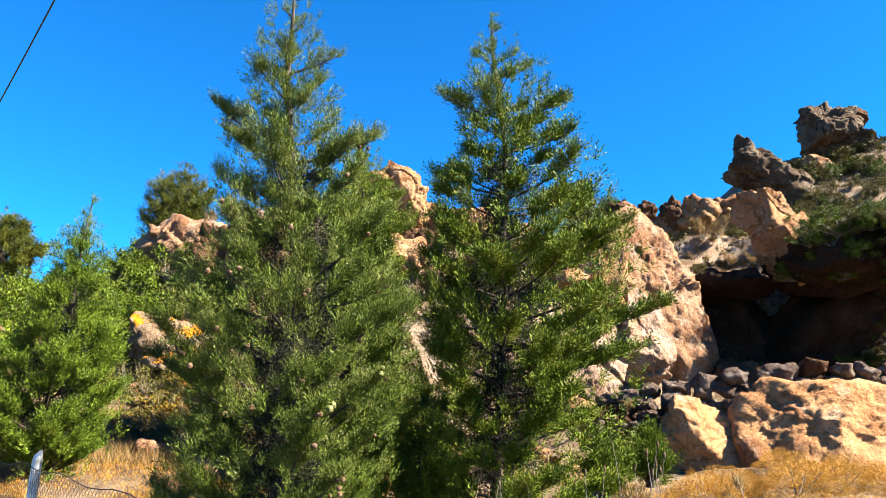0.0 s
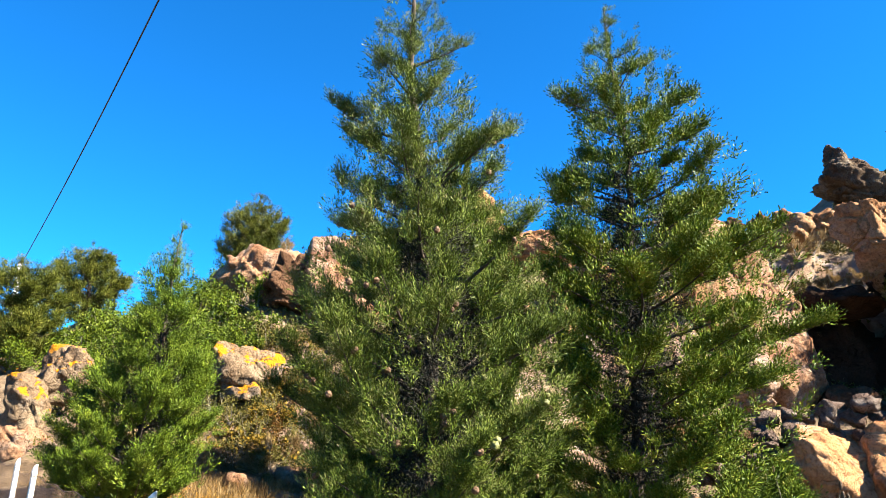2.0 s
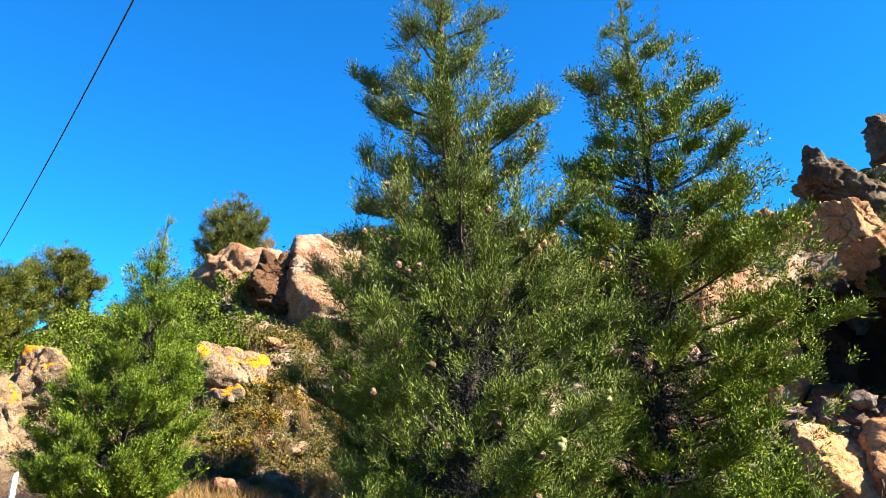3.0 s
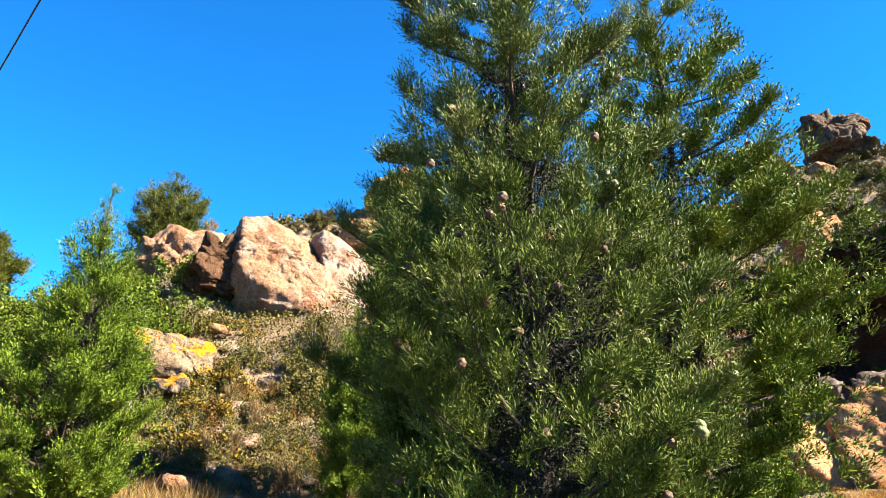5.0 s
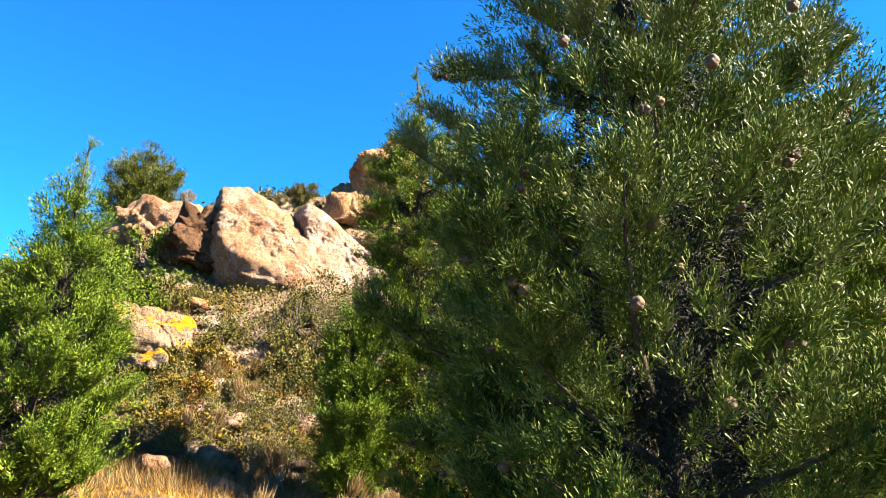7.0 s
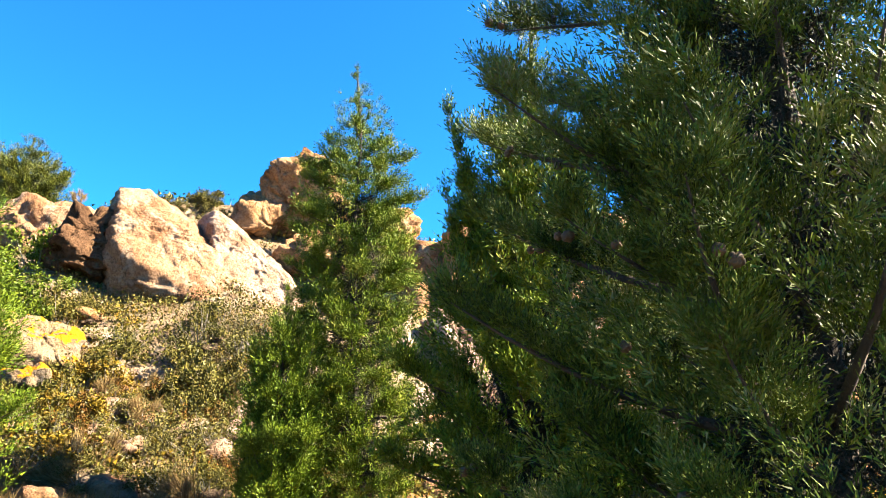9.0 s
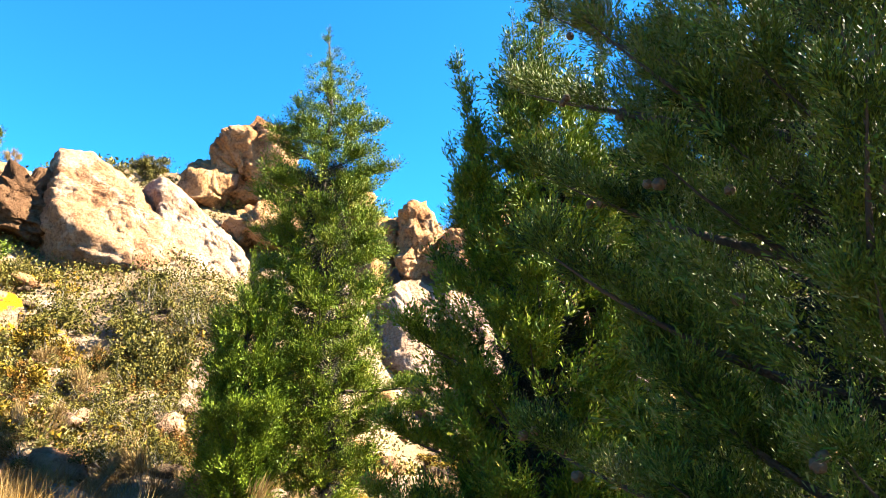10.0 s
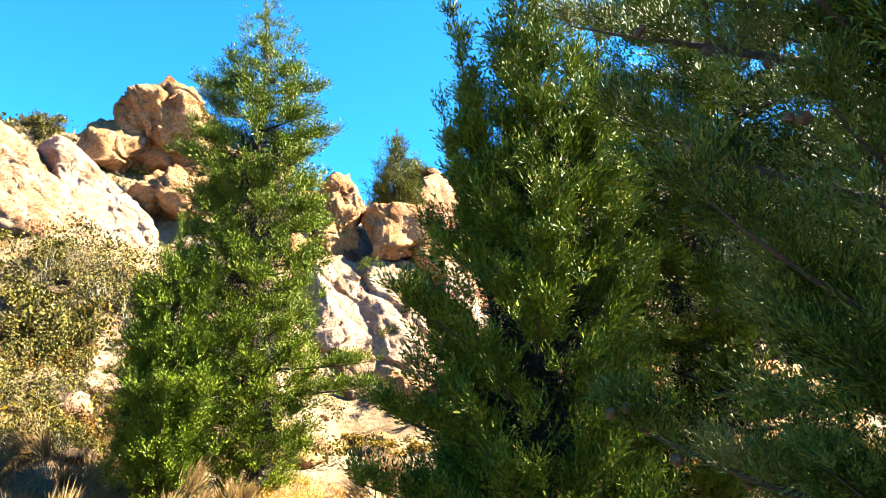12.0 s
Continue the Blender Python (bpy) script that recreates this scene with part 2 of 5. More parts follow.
LEAF_YELLOW = leafy("leaf_yellow", [(0.25, (0.05796, 0.0396, 0.00432)), (0.5, (0.1325, 0.08712, 0.00792)), (0.75, (0.1822, 0.1069, 0.01296))], 1.5)
LEAF_RUSSET = leafy("leaf_russet", [(0.25, (0.03456, 0.02614, 0.00504)), (0.5, (0.0864, 0.04356, 0.00936)), (0.75, (0.1469, 0.0594, 0.01296))], 1.5)
DRY = leafy("dry_grass", [(0.25, (0.1084, 0.06736, 0.02557)), (0.5, (0.1875, 0.1224, 0.05103)), (0.75, (0.2499, 0.1817, 0.09331))], 0.8, 0.3)
GOLD = leafy("golden_dry_shrub", [(0.22, (0.1739, 0.07605, 0.008712)), (0.45, (0.2981, 0.1487, 0.02182)), (0.7, (0.3643, 0.2116, 0.04356))], 1.6, 0.2)
CONE = plain("cone_brown", [(0.3, (0.0324, 0.01505, 0.005832)), (0.7, (0.1152, 0.06156, 0.02462))], 40, 0.75)
SEED = plain("seed_brown", [(0.3, (0.0324, 0.02016, 0.01008)), (0.7, (0.1152, 0.0756, 0.0432))], 60, 0.95, 0.8)
CONE_GREEN = plain("cone_green", [(0.3, (0.06451, 0.07007, 0.01044)), (0.7, (0.1053, 0.1109, 0.02088))], 40, 0.6)
PAINT = plain("weathered_white_paint", [(0.3, (0.42, 0.38, 0.33)), (0.5, (0.72, 0.70, 0.66)), (0.8, (0.82, 0.81, 0.78))], 9, 0.8)
RUST = plain("rusty_wire", [(0.3, (0.04176, 0.02304, 0.01224)), (0.7, (0.1087, 0.06696, 0.04176))], 30, 0.7, 0.2, 0.4)
CABLE = plain("cable_sheath", [(0.3, (0.00864, 0.00792, 0.0144)), (0.7, (0.0216, 0.01872, 0.0288))], 20, 0.6)
TARMAC = plain("tarmac", [(0.3, (0.0252, 0.02448, 0.02376)), (0.7, (0.054, 0.05184, 0.04896))], 30, 0.9, 0.6)


# ---------------------------------------------------------------- the lie of the land
# Cross-profiles of the hillside: height against the distance past its foot, at stations from west to east.
STATION = [-30, -15.5, -6, -2.5, 2, 6, 12.5, 20, 30]
FOOT = [12, 13, 12.3, 14.5, 18.0, 19.5, 20.0, 17.5, 13]
PAST = [-4, 0, 2, 4, 6, 9, 14, 22, 45, 200]
PROFILE = [
    [0.0, 0.1, 0.5, 1.0, 1.6, 2.2, 3.0, 3.6, 2.5, -10],
    [0.0, 0.2, 0.9, 1.7, 2.5, 3.6, 5.2, 6.6, 5.0, -10],
    [0.05, 0.3, 0.9, 1.6, 3.2, 4.9, 8.5, 9.8, 9.0, -10],
    [0.0, 0.2, 1.2, 2.4, 3.6, 6.2, 9.1, 9.8, 9.0, -10],
    [0.0, 0.0, 0.9, 3.2, 6.0, 7.9, 8.8, 9.4, 9.0, -10],
    [0.3, 0.9, 1.6, 3.0, 5.4, 8.0, 8.8, 9.2, 8.0, -10],
    [0.6, 1.8, 1.9, 2.0, 2.5, 8.4, 9.4, 9.6, 8.6, -10],
    [0.8, 1.9, 2.0, 2.2, 2.8, 7.8, 11.8, 15.6, 11.0, -10],
    [0.8, 1.6, 3.4, 5.4, 7.2, 9.8, 13.0, 16.6, 13.0, -10],
]


def height(x, y):
    """Height of the ground at arrays x, y."""
    x, y = np.atleast_1d(np.asarray(x, float)), np.atleast_1d(np.asarray(y, float))
    wob = 0.5 * fbm(np.stack([x * 0.35, y * 0.35, 0 * x], -1), 3, 41)
    s = y - np.interp(x, STATION, FOOT) + wob * np.clip((y - 11) / 4, 0, 1)
    rows = np.stack([np.interp(s, PAST, p) for p in PROFILE], -1)
    k = np.clip(np.searchsorted(STATION, x) - 1, 0, len(STATION) - 2)
    st = np.asarray(STATION, float)
    f = np.clip((x - st[k]) / (st[k + 1] - st[k]), 0, 1)
    f = f * f * (3 - 2 * f)
    i = np.arange(len(x))
    z = rows[i, k] * (1 - f) + rows[i, k + 1] * f
    verge = np.clip((y - 1.5) / 5, 0, 1)
    z = z * verge - 0.06 * np.clip(y, 0, 6) * np.clip((9 - y) / 3, 0, 1) * np.clip(1 - x / 3, 0, 1)
    rough = np.clip((y - 5) / 8, 0, 1) * np.clip((300 - y) / 100, 0, 1)
    z = z + rough * 0.16 * fbm(np.stack([x * 0.9, y * 0.9, 0 * x], -1), 4, 5)
    far = np.maximum(np.maximum(np.abs(x) - 60, -y - 20), 0)
    return z * np.clip(1 - far / 200, 0, 1) - np.where(far > 0, np.minimum(far * 0.02, 10), 0)


def hz(x, y):
    return float(height(x, y)[0])


def grid_axis(lo, hi, step, reach):
    mid = np.arange(lo, hi + step, step)
    out = np.array([1.5, 4, 8, 15, 28, 50, 90, 160, 300, 600, 1200, reach])
    return np.concatenate([lo - out[::-1], mid, mid[-1] + out])


def soil_material():
    """Dry hillside earth: straw litter, bare stony ground and rock where it is steep."""
    m, n, l = material("hillside_earth")
    co = n.new("ShaderNodeTexCoord").outputs["Object"]
    a = noise_of(n, l, co, 0.9, 6, 0.62, 0.5)
    r = ramp_of(n, [(0.32, (0.060, 0.040, 0.024)), (0.45, (0.120, 0.083, 0.050)), (0.58, (0.175, 0.130, 0.086)), (0.72, (0.165, 0.112, 0.082))])
    l.new(a.outputs["Fac"], r.inputs["Fac"])
    g = noise_of(n, l, co, 9, 6, 0.75)
    gr = ramp_of(n, [(0.3, (0.45, 0.42, 0.38)), (0.55, (1, 1, 1)), (0.72, (1.25, 1.2, 1.1))])
    l.new(g.outputs["Fac"], gr.inputs["Fac"])
    col = mix_of(n, l, r.outputs["Color"], gr.outputs["Color"], 1.0, "MULTIPLY")
    geo = n.new("ShaderNodeNewGeometry")
    sep = n.new("ShaderNodeSeparateXYZ")
    l.new(geo.outputs["True Normal"], sep.inputs[0])
    st = ramp_of(n, [(0.55, (1, 1, 1)), (0.78, (0, 0, 0))])
    l.new(sep.outputs["Z"], st.inputs["Fac"])
    rk = noise_of(n, l, co, 1.6, 7, 0.65, 0.4)
    rr = ramp_of(n, [(0.35, (0.121, 0.07272, 0.04464)), (0.5, (0.2016, 0.1454, 0.1008)), (0.66, (0.2419, 0.1973, 0.1613))])
    l.new(rk.outputs["Fac"], rr.inputs["Fac"])
    col = mix_of(n, l, col, rr.outputs["Color"], st.outputs["Color"])
    b = n.new("ShaderNodeBsdfPrincipled")
    b.inputs["Roughness"].default_value = 0.95
    b.inputs["Specular IOR Level"].default_value = 0.15
    l.new(col, b.inputs["Base Color"])
    bp = n.new("ShaderNodeBump")
    bp.inputs["Strength"].default_value, bp.inputs["Distance"].default_value = 0.8, 0.12
    f = noise_of(n, l, co, 6, 9, 0.7)
    l.new(f.outputs["Fac"], bp.inputs["Height"])
    l.new(bp.outputs["Normal"], b.inputs["Normal"])
    o = n.new("ShaderNodeOutputMaterial")
    l.new(b.outputs["BSDF"], o.inputs["Surface"])
    return m


gx, gy = grid_axis(-30, 30, 0.3, 2400), grid_axis(-6, 46, 0.3, 2400)
GX, GY = np.meshgrid(gx, gy)
GV = np.stack([GX.ravel(), GY.ravel(), height(GX.ravel(), GY.ravel())], -1)
nx, ny = len(gx), len(gy)
gi = (np.arange(ny - 1)[:, None] * nx + np.arange(nx - 1)[None]).reshape(-1)
ground = tagged(new("ground", mesh_of("ground", GV, np.stack([gi, gi + 1, gi + nx + 1, gi + nx], -1), True, [soil_material()])),
                "dry stony hillside with straw litter and bare earth", "ground", kind="structure")

# the lane that the walk follows, along the fence
lu = np.linspace(-40, 40, 161)
lv = np.array([0.75, 0.9, 2.2, 3.4, 4.6, 4.75])
road_v = np.stack([(-2.66 + 0.683 * lu[:, None] - 0.73 * lv[None]).ravel(), (4.6 - 0.73 * lu[:, None] - 0.683 * lv[None]).ravel(), np.zeros(len(lu) * len(lv))], -1)
road_v[:, 2] = height(road_v[:, 0], road_v[:, 1]) + np.tile([-0.01, 0.03, 0.045, 0.045, 0.03, -0.01], len(lu))
ri = (np.arange(len(lu) - 1)[:, None] * len(lv) + np.arange(len(lv) - 1)[None]).reshape(-1)
tagged(new("road", mesh_of("road", road_v, np.stack([ri, ri + len(lv), ri + len(lv) + 1, ri + 1], -1), True, [TARMAC])),
       "narrow grey tarmac lane beside the fence", "road", kind="structure")


# ---------------------------------------------------------------- rocks
def ico(sub):
    bm = bmesh.new()
    bmesh.ops.create_icosphere(bm, subdivisions=sub, radius=1.0)
    v = np.array([p.co[:] for p in bm.verts])
    f = np.array([[p.index for p in q.verts] for q in bm.faces])
    bm.free()
    return v, f


ICO = {k: ico(k) for k in (3, 4, 5, 6)}


def rock_mesh(name, half, seed, mat, sub=5, cuts=11, rough=0.10, pits=0.0, joints=0.0, lean=(0, 0, 0), planes=(), facet=1.0, flats=(), box=0.8, blunt=0):
    """A boulder: a block trimmed by random flat breaks, then roughened, pitted and jointed. lean: a face forced flat, as a direction."""
    rng = np.random.default_rng(seed)
    d, f = ICO[sub]
    half = np.asarray(half, float)
    q = np.sign(d) * np.abs(d) ** box
    n = rng.normal(size=(cuts, 3))
    n /= np.linalg.norm(n, axis=1, keepdims=True)
    off = rng.uniform(0.58, 0.98, cuts)
    if any(lean):
        w = np.asarray(lean, float)
        n = np.vstack([n, w / np.linalg.norm(w)])
        off = np.append(off, np.linalg.norm(w))
    for px, py, pz, po in planes:
        n, off = np.vstack([n, np.array([px, py, pz]) / math.sqrt(px * px + py * py + pz * pz)]), np.append(off, po)
    for px, py, pz, po in flats:   # in metres from the middle of the rock
        w = np.array([px, py, pz]) * half
        n, off = np.vstack([n, w / np.linalg.norm(w)]), np.append(off, po / np.linalg.norm(w))
    r = np.linalg.norm(q, axis=1)
    u = q / r[:, None]
    c = np.clip(u @ n.T, 1e-3, None)
    r = np.minimum(r, np.min(off / c, axis=1)) if not blunt else (r ** -blunt + ((off / c) ** -blunt).sum(axis=1)) ** (-1 / blunt)
    p = u * r[:, None] * half
    size = half.mean()
    g = rng.uniform(-50, 50, 3)
    nrm = u / half
    nrm /= np.linalg.norm(nrm, axis=1, keepdims=True)
    h = 0.7 * rough * size * fbm(p / size * 1.6 + g, 3, seed, 0.55) + 0.03 * size ** 0.7 * fbm(p * 2.6 + g, 5, seed + 9, 0.66)
    h -= 0.05 * size ** 0.6 * np.abs(fbm(p * 1.9 + g + 11, 4, seed + 15, 0.6))
    for count, tilt, crack in ((8 + int(5 * size), 0.15 * facet, 0.035 * facet), (50 + int(40 * size), 0.08 * facet, 0.014 * facet)):
        c = rng.normal(size=(count, 3))
        c = c / np.linalg.norm(c, axis=1, keepdims=True) * half * rng.uniform(0.7, 1.0, (count, 1))
        w = p + 0.10 * size * np.stack([fbm(p * 1.5 + g + k, 2, seed + 60 + k) for k in (0, 3, 6)], -1)
        dist = ((w[:, None] - c[None]) ** 2).sum(-1)
        near = np.argsort(dist, axis=1)[:, :2]
        i = np.arange(len(p))
        d1, d2 = np.sqrt(dist[i, near[:, 0]]), np.sqrt(dist[i, near[:, 1]])
        slope = rng.normal(0, tilt, (count, 3))
        h += ((p - c[near[:, 0]]) * slope[near[:, 0]]).sum(-1).clip(-0.12 * size, 0.12 * size)
        h -= crack * size * np.clip(1 - (d2 - d1) / (0.10 * d2 + 0.02), 0, 1)
    ridge = 1 - np.abs(fbm(p * 0.9 + g, 3, seed + 20))
    h -= 0.16 * np.clip(ridge - 0.86, 0, 1) / 0.14 * min(size, 1.5) * 0.6 * min(1.0, facet) ** 2
    if joints:
        w = p + 0.35 * np.stack([fbm(p * 0.8 + g + k, 2, seed + 30 + k) for k in (0, 5, 9)], -1)
        band = np.abs(np.sin(w @ np.array([1.3, 0.4, 2.1]) / joints))
        h -= 0.13 * size * np.clip(0.22 - band, 0, 1) / 0.22
    if pits:
        h -= pits * np.clip(fbm(p * 1.7 + g + 30, 3, seed + 50) - 0.25, 0, 0.6)
    return mesh_of(name, p + nrm * h[:, None], f, True, [mat])


def rock(name, at, half, seed, mat, label, turn=0, tip=(0, 0), group="", category="rock", **k):
    ob = new(name, rock_mesh(name, half, seed, mat, **k))
    ob.matrix_world = pose(*at, tip[0], tip[1], turn)
    return tagged(ob, label, category, group)


HILL = "rock outcrops of the hillside"
# west: the pale boulder with its dark undercut flank, and its neighbours
rock("boulder", (-5.5, 21.6, 5.3), (2.3, 2.0, 2.4), 3, ROCK_PINK, "huge pale pinkish boulder with a smooth sloping face", 0, (0, 0), HILL, sub=6, facet=0.2, cuts=0, rough=0.05, pits=0.0, box=0.7, blunt=11, flats=[(0.62, -0.15, 0.77, 1.22), (0.82, -0.25, 0.52, 1.35), (0.28, -0.82, 0.50, 0.98), (-0.93, -0.35, 0.05, 1.5), (-0.25, 0, 0.97, 2.2), (-0.3, -0.8, -0.5, 1.5)])
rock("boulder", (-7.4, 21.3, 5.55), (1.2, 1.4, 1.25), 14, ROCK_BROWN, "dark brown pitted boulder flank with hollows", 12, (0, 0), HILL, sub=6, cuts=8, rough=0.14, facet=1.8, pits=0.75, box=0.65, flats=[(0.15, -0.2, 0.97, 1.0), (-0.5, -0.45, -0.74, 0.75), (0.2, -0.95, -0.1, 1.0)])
rock("boulder", (-3.5, 22.3, 5.4), (1.9, 1.7, 1.9), 21, ROCK_PALE, "whitish leaning rock slab beside the boulder", 0, (0, 0), HILL, sub=6, facet=0.6, cuts=0, rough=0.06, pits=0.08, box=0.7, blunt=12, flats=[(0.65, -0.15, 0.75, 0.72), (0.30, -0.80, 0.50, 0.80), (0.9, -0.3, 0.1, 1.35), (-0.8, -0.5, 0.2, 1.3)])
rock("boulder", (-9.7, 24.6, 6.7), (1.7, 1.3, 1.15), 8, ROCK_PINK, "pale rounded boulder below a hilltop juniper", 30, (0, 0), HILL, rough=0.08)
rock("crag", (-2.05, 24.7, 8.45), (1.4, 1.15, 1.35), 31, ROCK_TAN, "orange-tan crag standing against the sky", 10, (0, 0), HILL, sub=6, rough=0.10, facet=1.1, joints=0.6, pits=0.2, box=0.6, cuts=7)
rock("crag", (-2.05, 24.6, 9.5), (0.85, 0.75, 0.5), 35, ROCK_BROWN, "brown capstone on the crag", 0, (0, 4), HILL, rough=0.12, facet=1.2, box=0.65)
rock("crag", (-3.25, 24.4, 7.6), (0.9, 0.9, 1.1), 37, ROCK_TAN, "tan broken rock step under the crag", -20, (0, 0), HILL, joints=0.5, box=0.6, rough=0.08)
rock("crag", (-1.0, 24.2, 6.9), (0.55, 0.55, 0.6), 39, ROCK_BROWN, "brown block lodged on the slope", 15, (0, 20), HILL)
rock("boulder", (-1.7, 23.0, 6.1), (1.3, 1.0, 1.0), 43, ROCK_TAN, "tan rock ledge below the crag", 0, (-15, 10), HILL, joints=0.4)
rock("boulder", (-0.3, 21.9, 5.1), (0.6, 0.5, 0.4), 45, ROCK_PINK, "whitish rock on the slope", 0, (0, 0), HILL, sub=4)
# lichen rocks on the west slope
rock("lichen_rock", (-7.05, 17.45, 2.75), (0.9, 0.7, 0.68), 52, ROCK_LICHEN, "pale rock crusted with orange lichen", 8, (0, 0), HILL, sub=6, pits=0.15, rough=0.06, cuts=5, box=0.55, facet=1.3, flats=[(0.2, -0.75, 0.6, 0.5), (0.1, 0, 1, 0.55)])
rock("lichen_rock", (-6.8, 16.9, 1.95), (0.8, 0.55, 0.34), 57, ROCK_LICHEN, "lichen-spotted ledge with a dark hollow over it", -6, (0, 4), HILL, pits=0.4)
rock("lichen_rock", (-10.55, 15.35, 2.45), (0.62, 0.5, 0.75), 61, ROCK_LICHEN, "upright rock capped with bright orange lichen", 0, (0, 0), HILL, cuts=4, rough=0.08, planes=[(0, 0, 1, 0.8), (0.3, -0.9, 0.2, 0.7)])
rock("lichen_rock", (-10.75, 14.6, 1.65), (0.5, 0.45, 0.85), 63, ROCK_LICHEN, "leaning pale rock with orange lichen patches", 10, (0, -8), HILL, cuts=8, rough=0.12, facet=1.2)
rock("boulder", (-10.75, 14.3, 0.75), (0.75, 0.5, 0.6), 65, ROCK_PINK, "split pale slabs at the foot of the lichen rocks", -15, (0, 0), HILL, cuts=8, joints=0.5, facet=1.2)
rock("lichen_rock", (-15.3, 19.4, 1.9), (0.9, 0.8, 1.2), 66, ROCK_LICHEN, "grey rock with orange lichen patches", 10, (0, 10), HILL)
rock("boulder", (-14.4, 18.6, 0.9), (1.0, 0.8, 1.1), 69, ROCK_GREY, "grey split boulder behind the fence", 30, (0, 0), HILL, joints=0.5)
# middle: the stepped cliff
CLIFF = "rocks of the stepped cliff"
rock("cliff_block", (2.75, 22.4, 5.9), (0.75, 0.9, 1.2), 71, ROCK_TAN, "tan upright cliff block with a split", 5, (0, 0), CLIFF, sub=6, box=0.55, cuts=8, rough=0.10, facet=1.7, pits=0.2, flats=[(0.2, -0.97, 0.15, 0.75)])
rock("cliff_block", (4.35, 22.2, 5.4), (0.85, 1.0, 0.95), 73, ROCK_TAN, "tan cliff block with weathered hollows", -4, (0, 0), CLIFF, sub=6, pits=0.45, rough=0.06, box=0.45, cuts=3, facet=1.3, flats=[(0.1, -0.98, 0.15, 0.8)])
rock("cliff_block", (5.55, 22.5, 5.4), (0.5, 0.9, 1.1), 75, ROCK_TAN, "narrow tan cliff rib", 0, (0, 8), CLIFF, box=0.45, cuts=4, rough=0.06)
rock("cliff_slab", (2.5, 21.4, 2.9), (1.3, 1.1, 2.0), 77, ROCK_PALE, "white-grey leaning cliff slab", 12, (-18, 8), CLIFF, sub=6, facet=0.5, cuts=5, joints=1.1, lean=(0.1, -0.6, 0.3))
rock("cliff_slab", (4.3, 21.5, 2.8), (1.6, 1.1, 2.1), 79, ROCK_PALE, "pale streaked cliff slab", -6, (-22, 10), CLIFF, sub=6, facet=0.5, cuts=5, joints=1.2, lean=(0.15, -0.6, 0.3))
rock("cliff_slab", (6.3, 22.2, 3.0), (1.3, 1.2, 1.9), 83, ROCK_PALE, "pinkish cliff slab sloping to the gully", 0, (-20, 12), CLIFF, sub=6, lean=(0.15, -0.6, 0.3))
rock("cliff_block", (1.4, 22.8, 5.0), (0.8, 1.0, 1.5), 85, ROCK_TAN, "tan cliff block beside the gully", 20, (0, 0), CLIFF, cuts=5, box=0.5, rough=0.06)
rock("cliff_block", (0.6, 21.6, 2.9), (1.1, 0.9, 1.6), 86, ROCK_PALE, "pale rock at the gully side", 0, (-15, 0), CLIFF, cuts=6, facet=0.8)
rock("cliff_block", (3.7, 19.7, 1.0), (0.85, 0.6, 0.55), 87, ROCK_TAN, "tan boulder at the cliff foot", 10, (0, 0), CLIFF, pits=0.2)
rock("cliff_block", (5.2, 19.6, 1.2), (0.8, 0.6, 0.5), 89, ROCK_PINK, "pale boulder at the cliff foot", -20, (0, 0), CLIFF)
rock("cliff_block", (2.4, 20.0, 1.1), (0.55, 0.5, 0.5), 91, ROCK_GREY, "grey boulder at the cliff foot", 40, (0, 0), CLIFF)
rock("boulder", (3.2, 24.6, 6.9), (0.9, 0.8, 0.6), 93, ROCK_TAN, "tan rock on the cliff top", 0, (0, 0), CLIFF)
rock("boulder", (6.6, 24.7, 8.2), (0.8, 0.7, 0.55), 95, ROCK_BROWN, "brown rock on the cliff top", 25, (0, 0), CLIFF)
# the peak that shows between the trees
rock("crag", (-1.95, 26.6, 9.1), (0.95, 1.0, 1.5), 97, ROCK_TAN, "tan rock spire behind the crag", 0, (0, 0), HILL, sub=6, joints=0.5, box=0.7)
# east: the long slanted slab, the cave and the pillar
rock("cliff_slab", (7.6, 24.6, 4.6), (2.4, 2.6, 4.0), 101, ROCK_PINK, "tall smooth pinkish rock slab leaning back", 0, (0, 0), CLIFF, sub=6, facet=0.65, cuts=2, rough=0.04, planes=[(0.16, -0.82, 0.46, 0.58), (0.80, -0.3, 0.42, 0.62), (0.3, 0, 0.95, 0.85)])
rock("pillar_rock", (12.05, 24.4, 8.15), (1.15, 1.1, 1.2), 103, ROCK_TAN, "orange-tan pillar head over the cave", 5, (0, 0), CLIFF, sub=6, cuts=3, joints=0.75, rough=0.07, facet=1.0, planes=[(0.12, -0.1, 1, 0.74), (0.45, -0.85, 0.15, 0.66), (-0.9, -0.3, 0, 0.7), (0.9, 0.1, 0.15, 0.78)])
rock("pillar_rock", (12.55, 23.9, 6.9), (1.0, 1.1, 1.35), 105, ROCK_TAN, "orange-tan pillar shaft running into the cave", 0, (0, -18), CLIFF, sub=6, cuts=5, rough=0.08, facet=0.8, planes=[(0.45, -0.85, 0.1, 0.66), (-0.8, -0.5, -0.3, 0.6)])
# roof and walls carry the cave's shade in their near-black colour
rock("cave_roof", (15.4, 24.4, 6.5), (3.4, 3.8, 1.4), 107, ROCK_SHADE, "overhanging rock roof of the cave, shade in its colour", 0, (0, 0), CLIFF, sub=6, cuts=6, facet=0.6)
rock("cave_roof", (10.9, 25.7, 5.75), (2.3, 2.0, 0.5), 108, ROCK_SHADE, "rock shelf bridging the cave, shade in its colour", 0, (0, 0), CLIFF, cuts=6, facet=0.6)
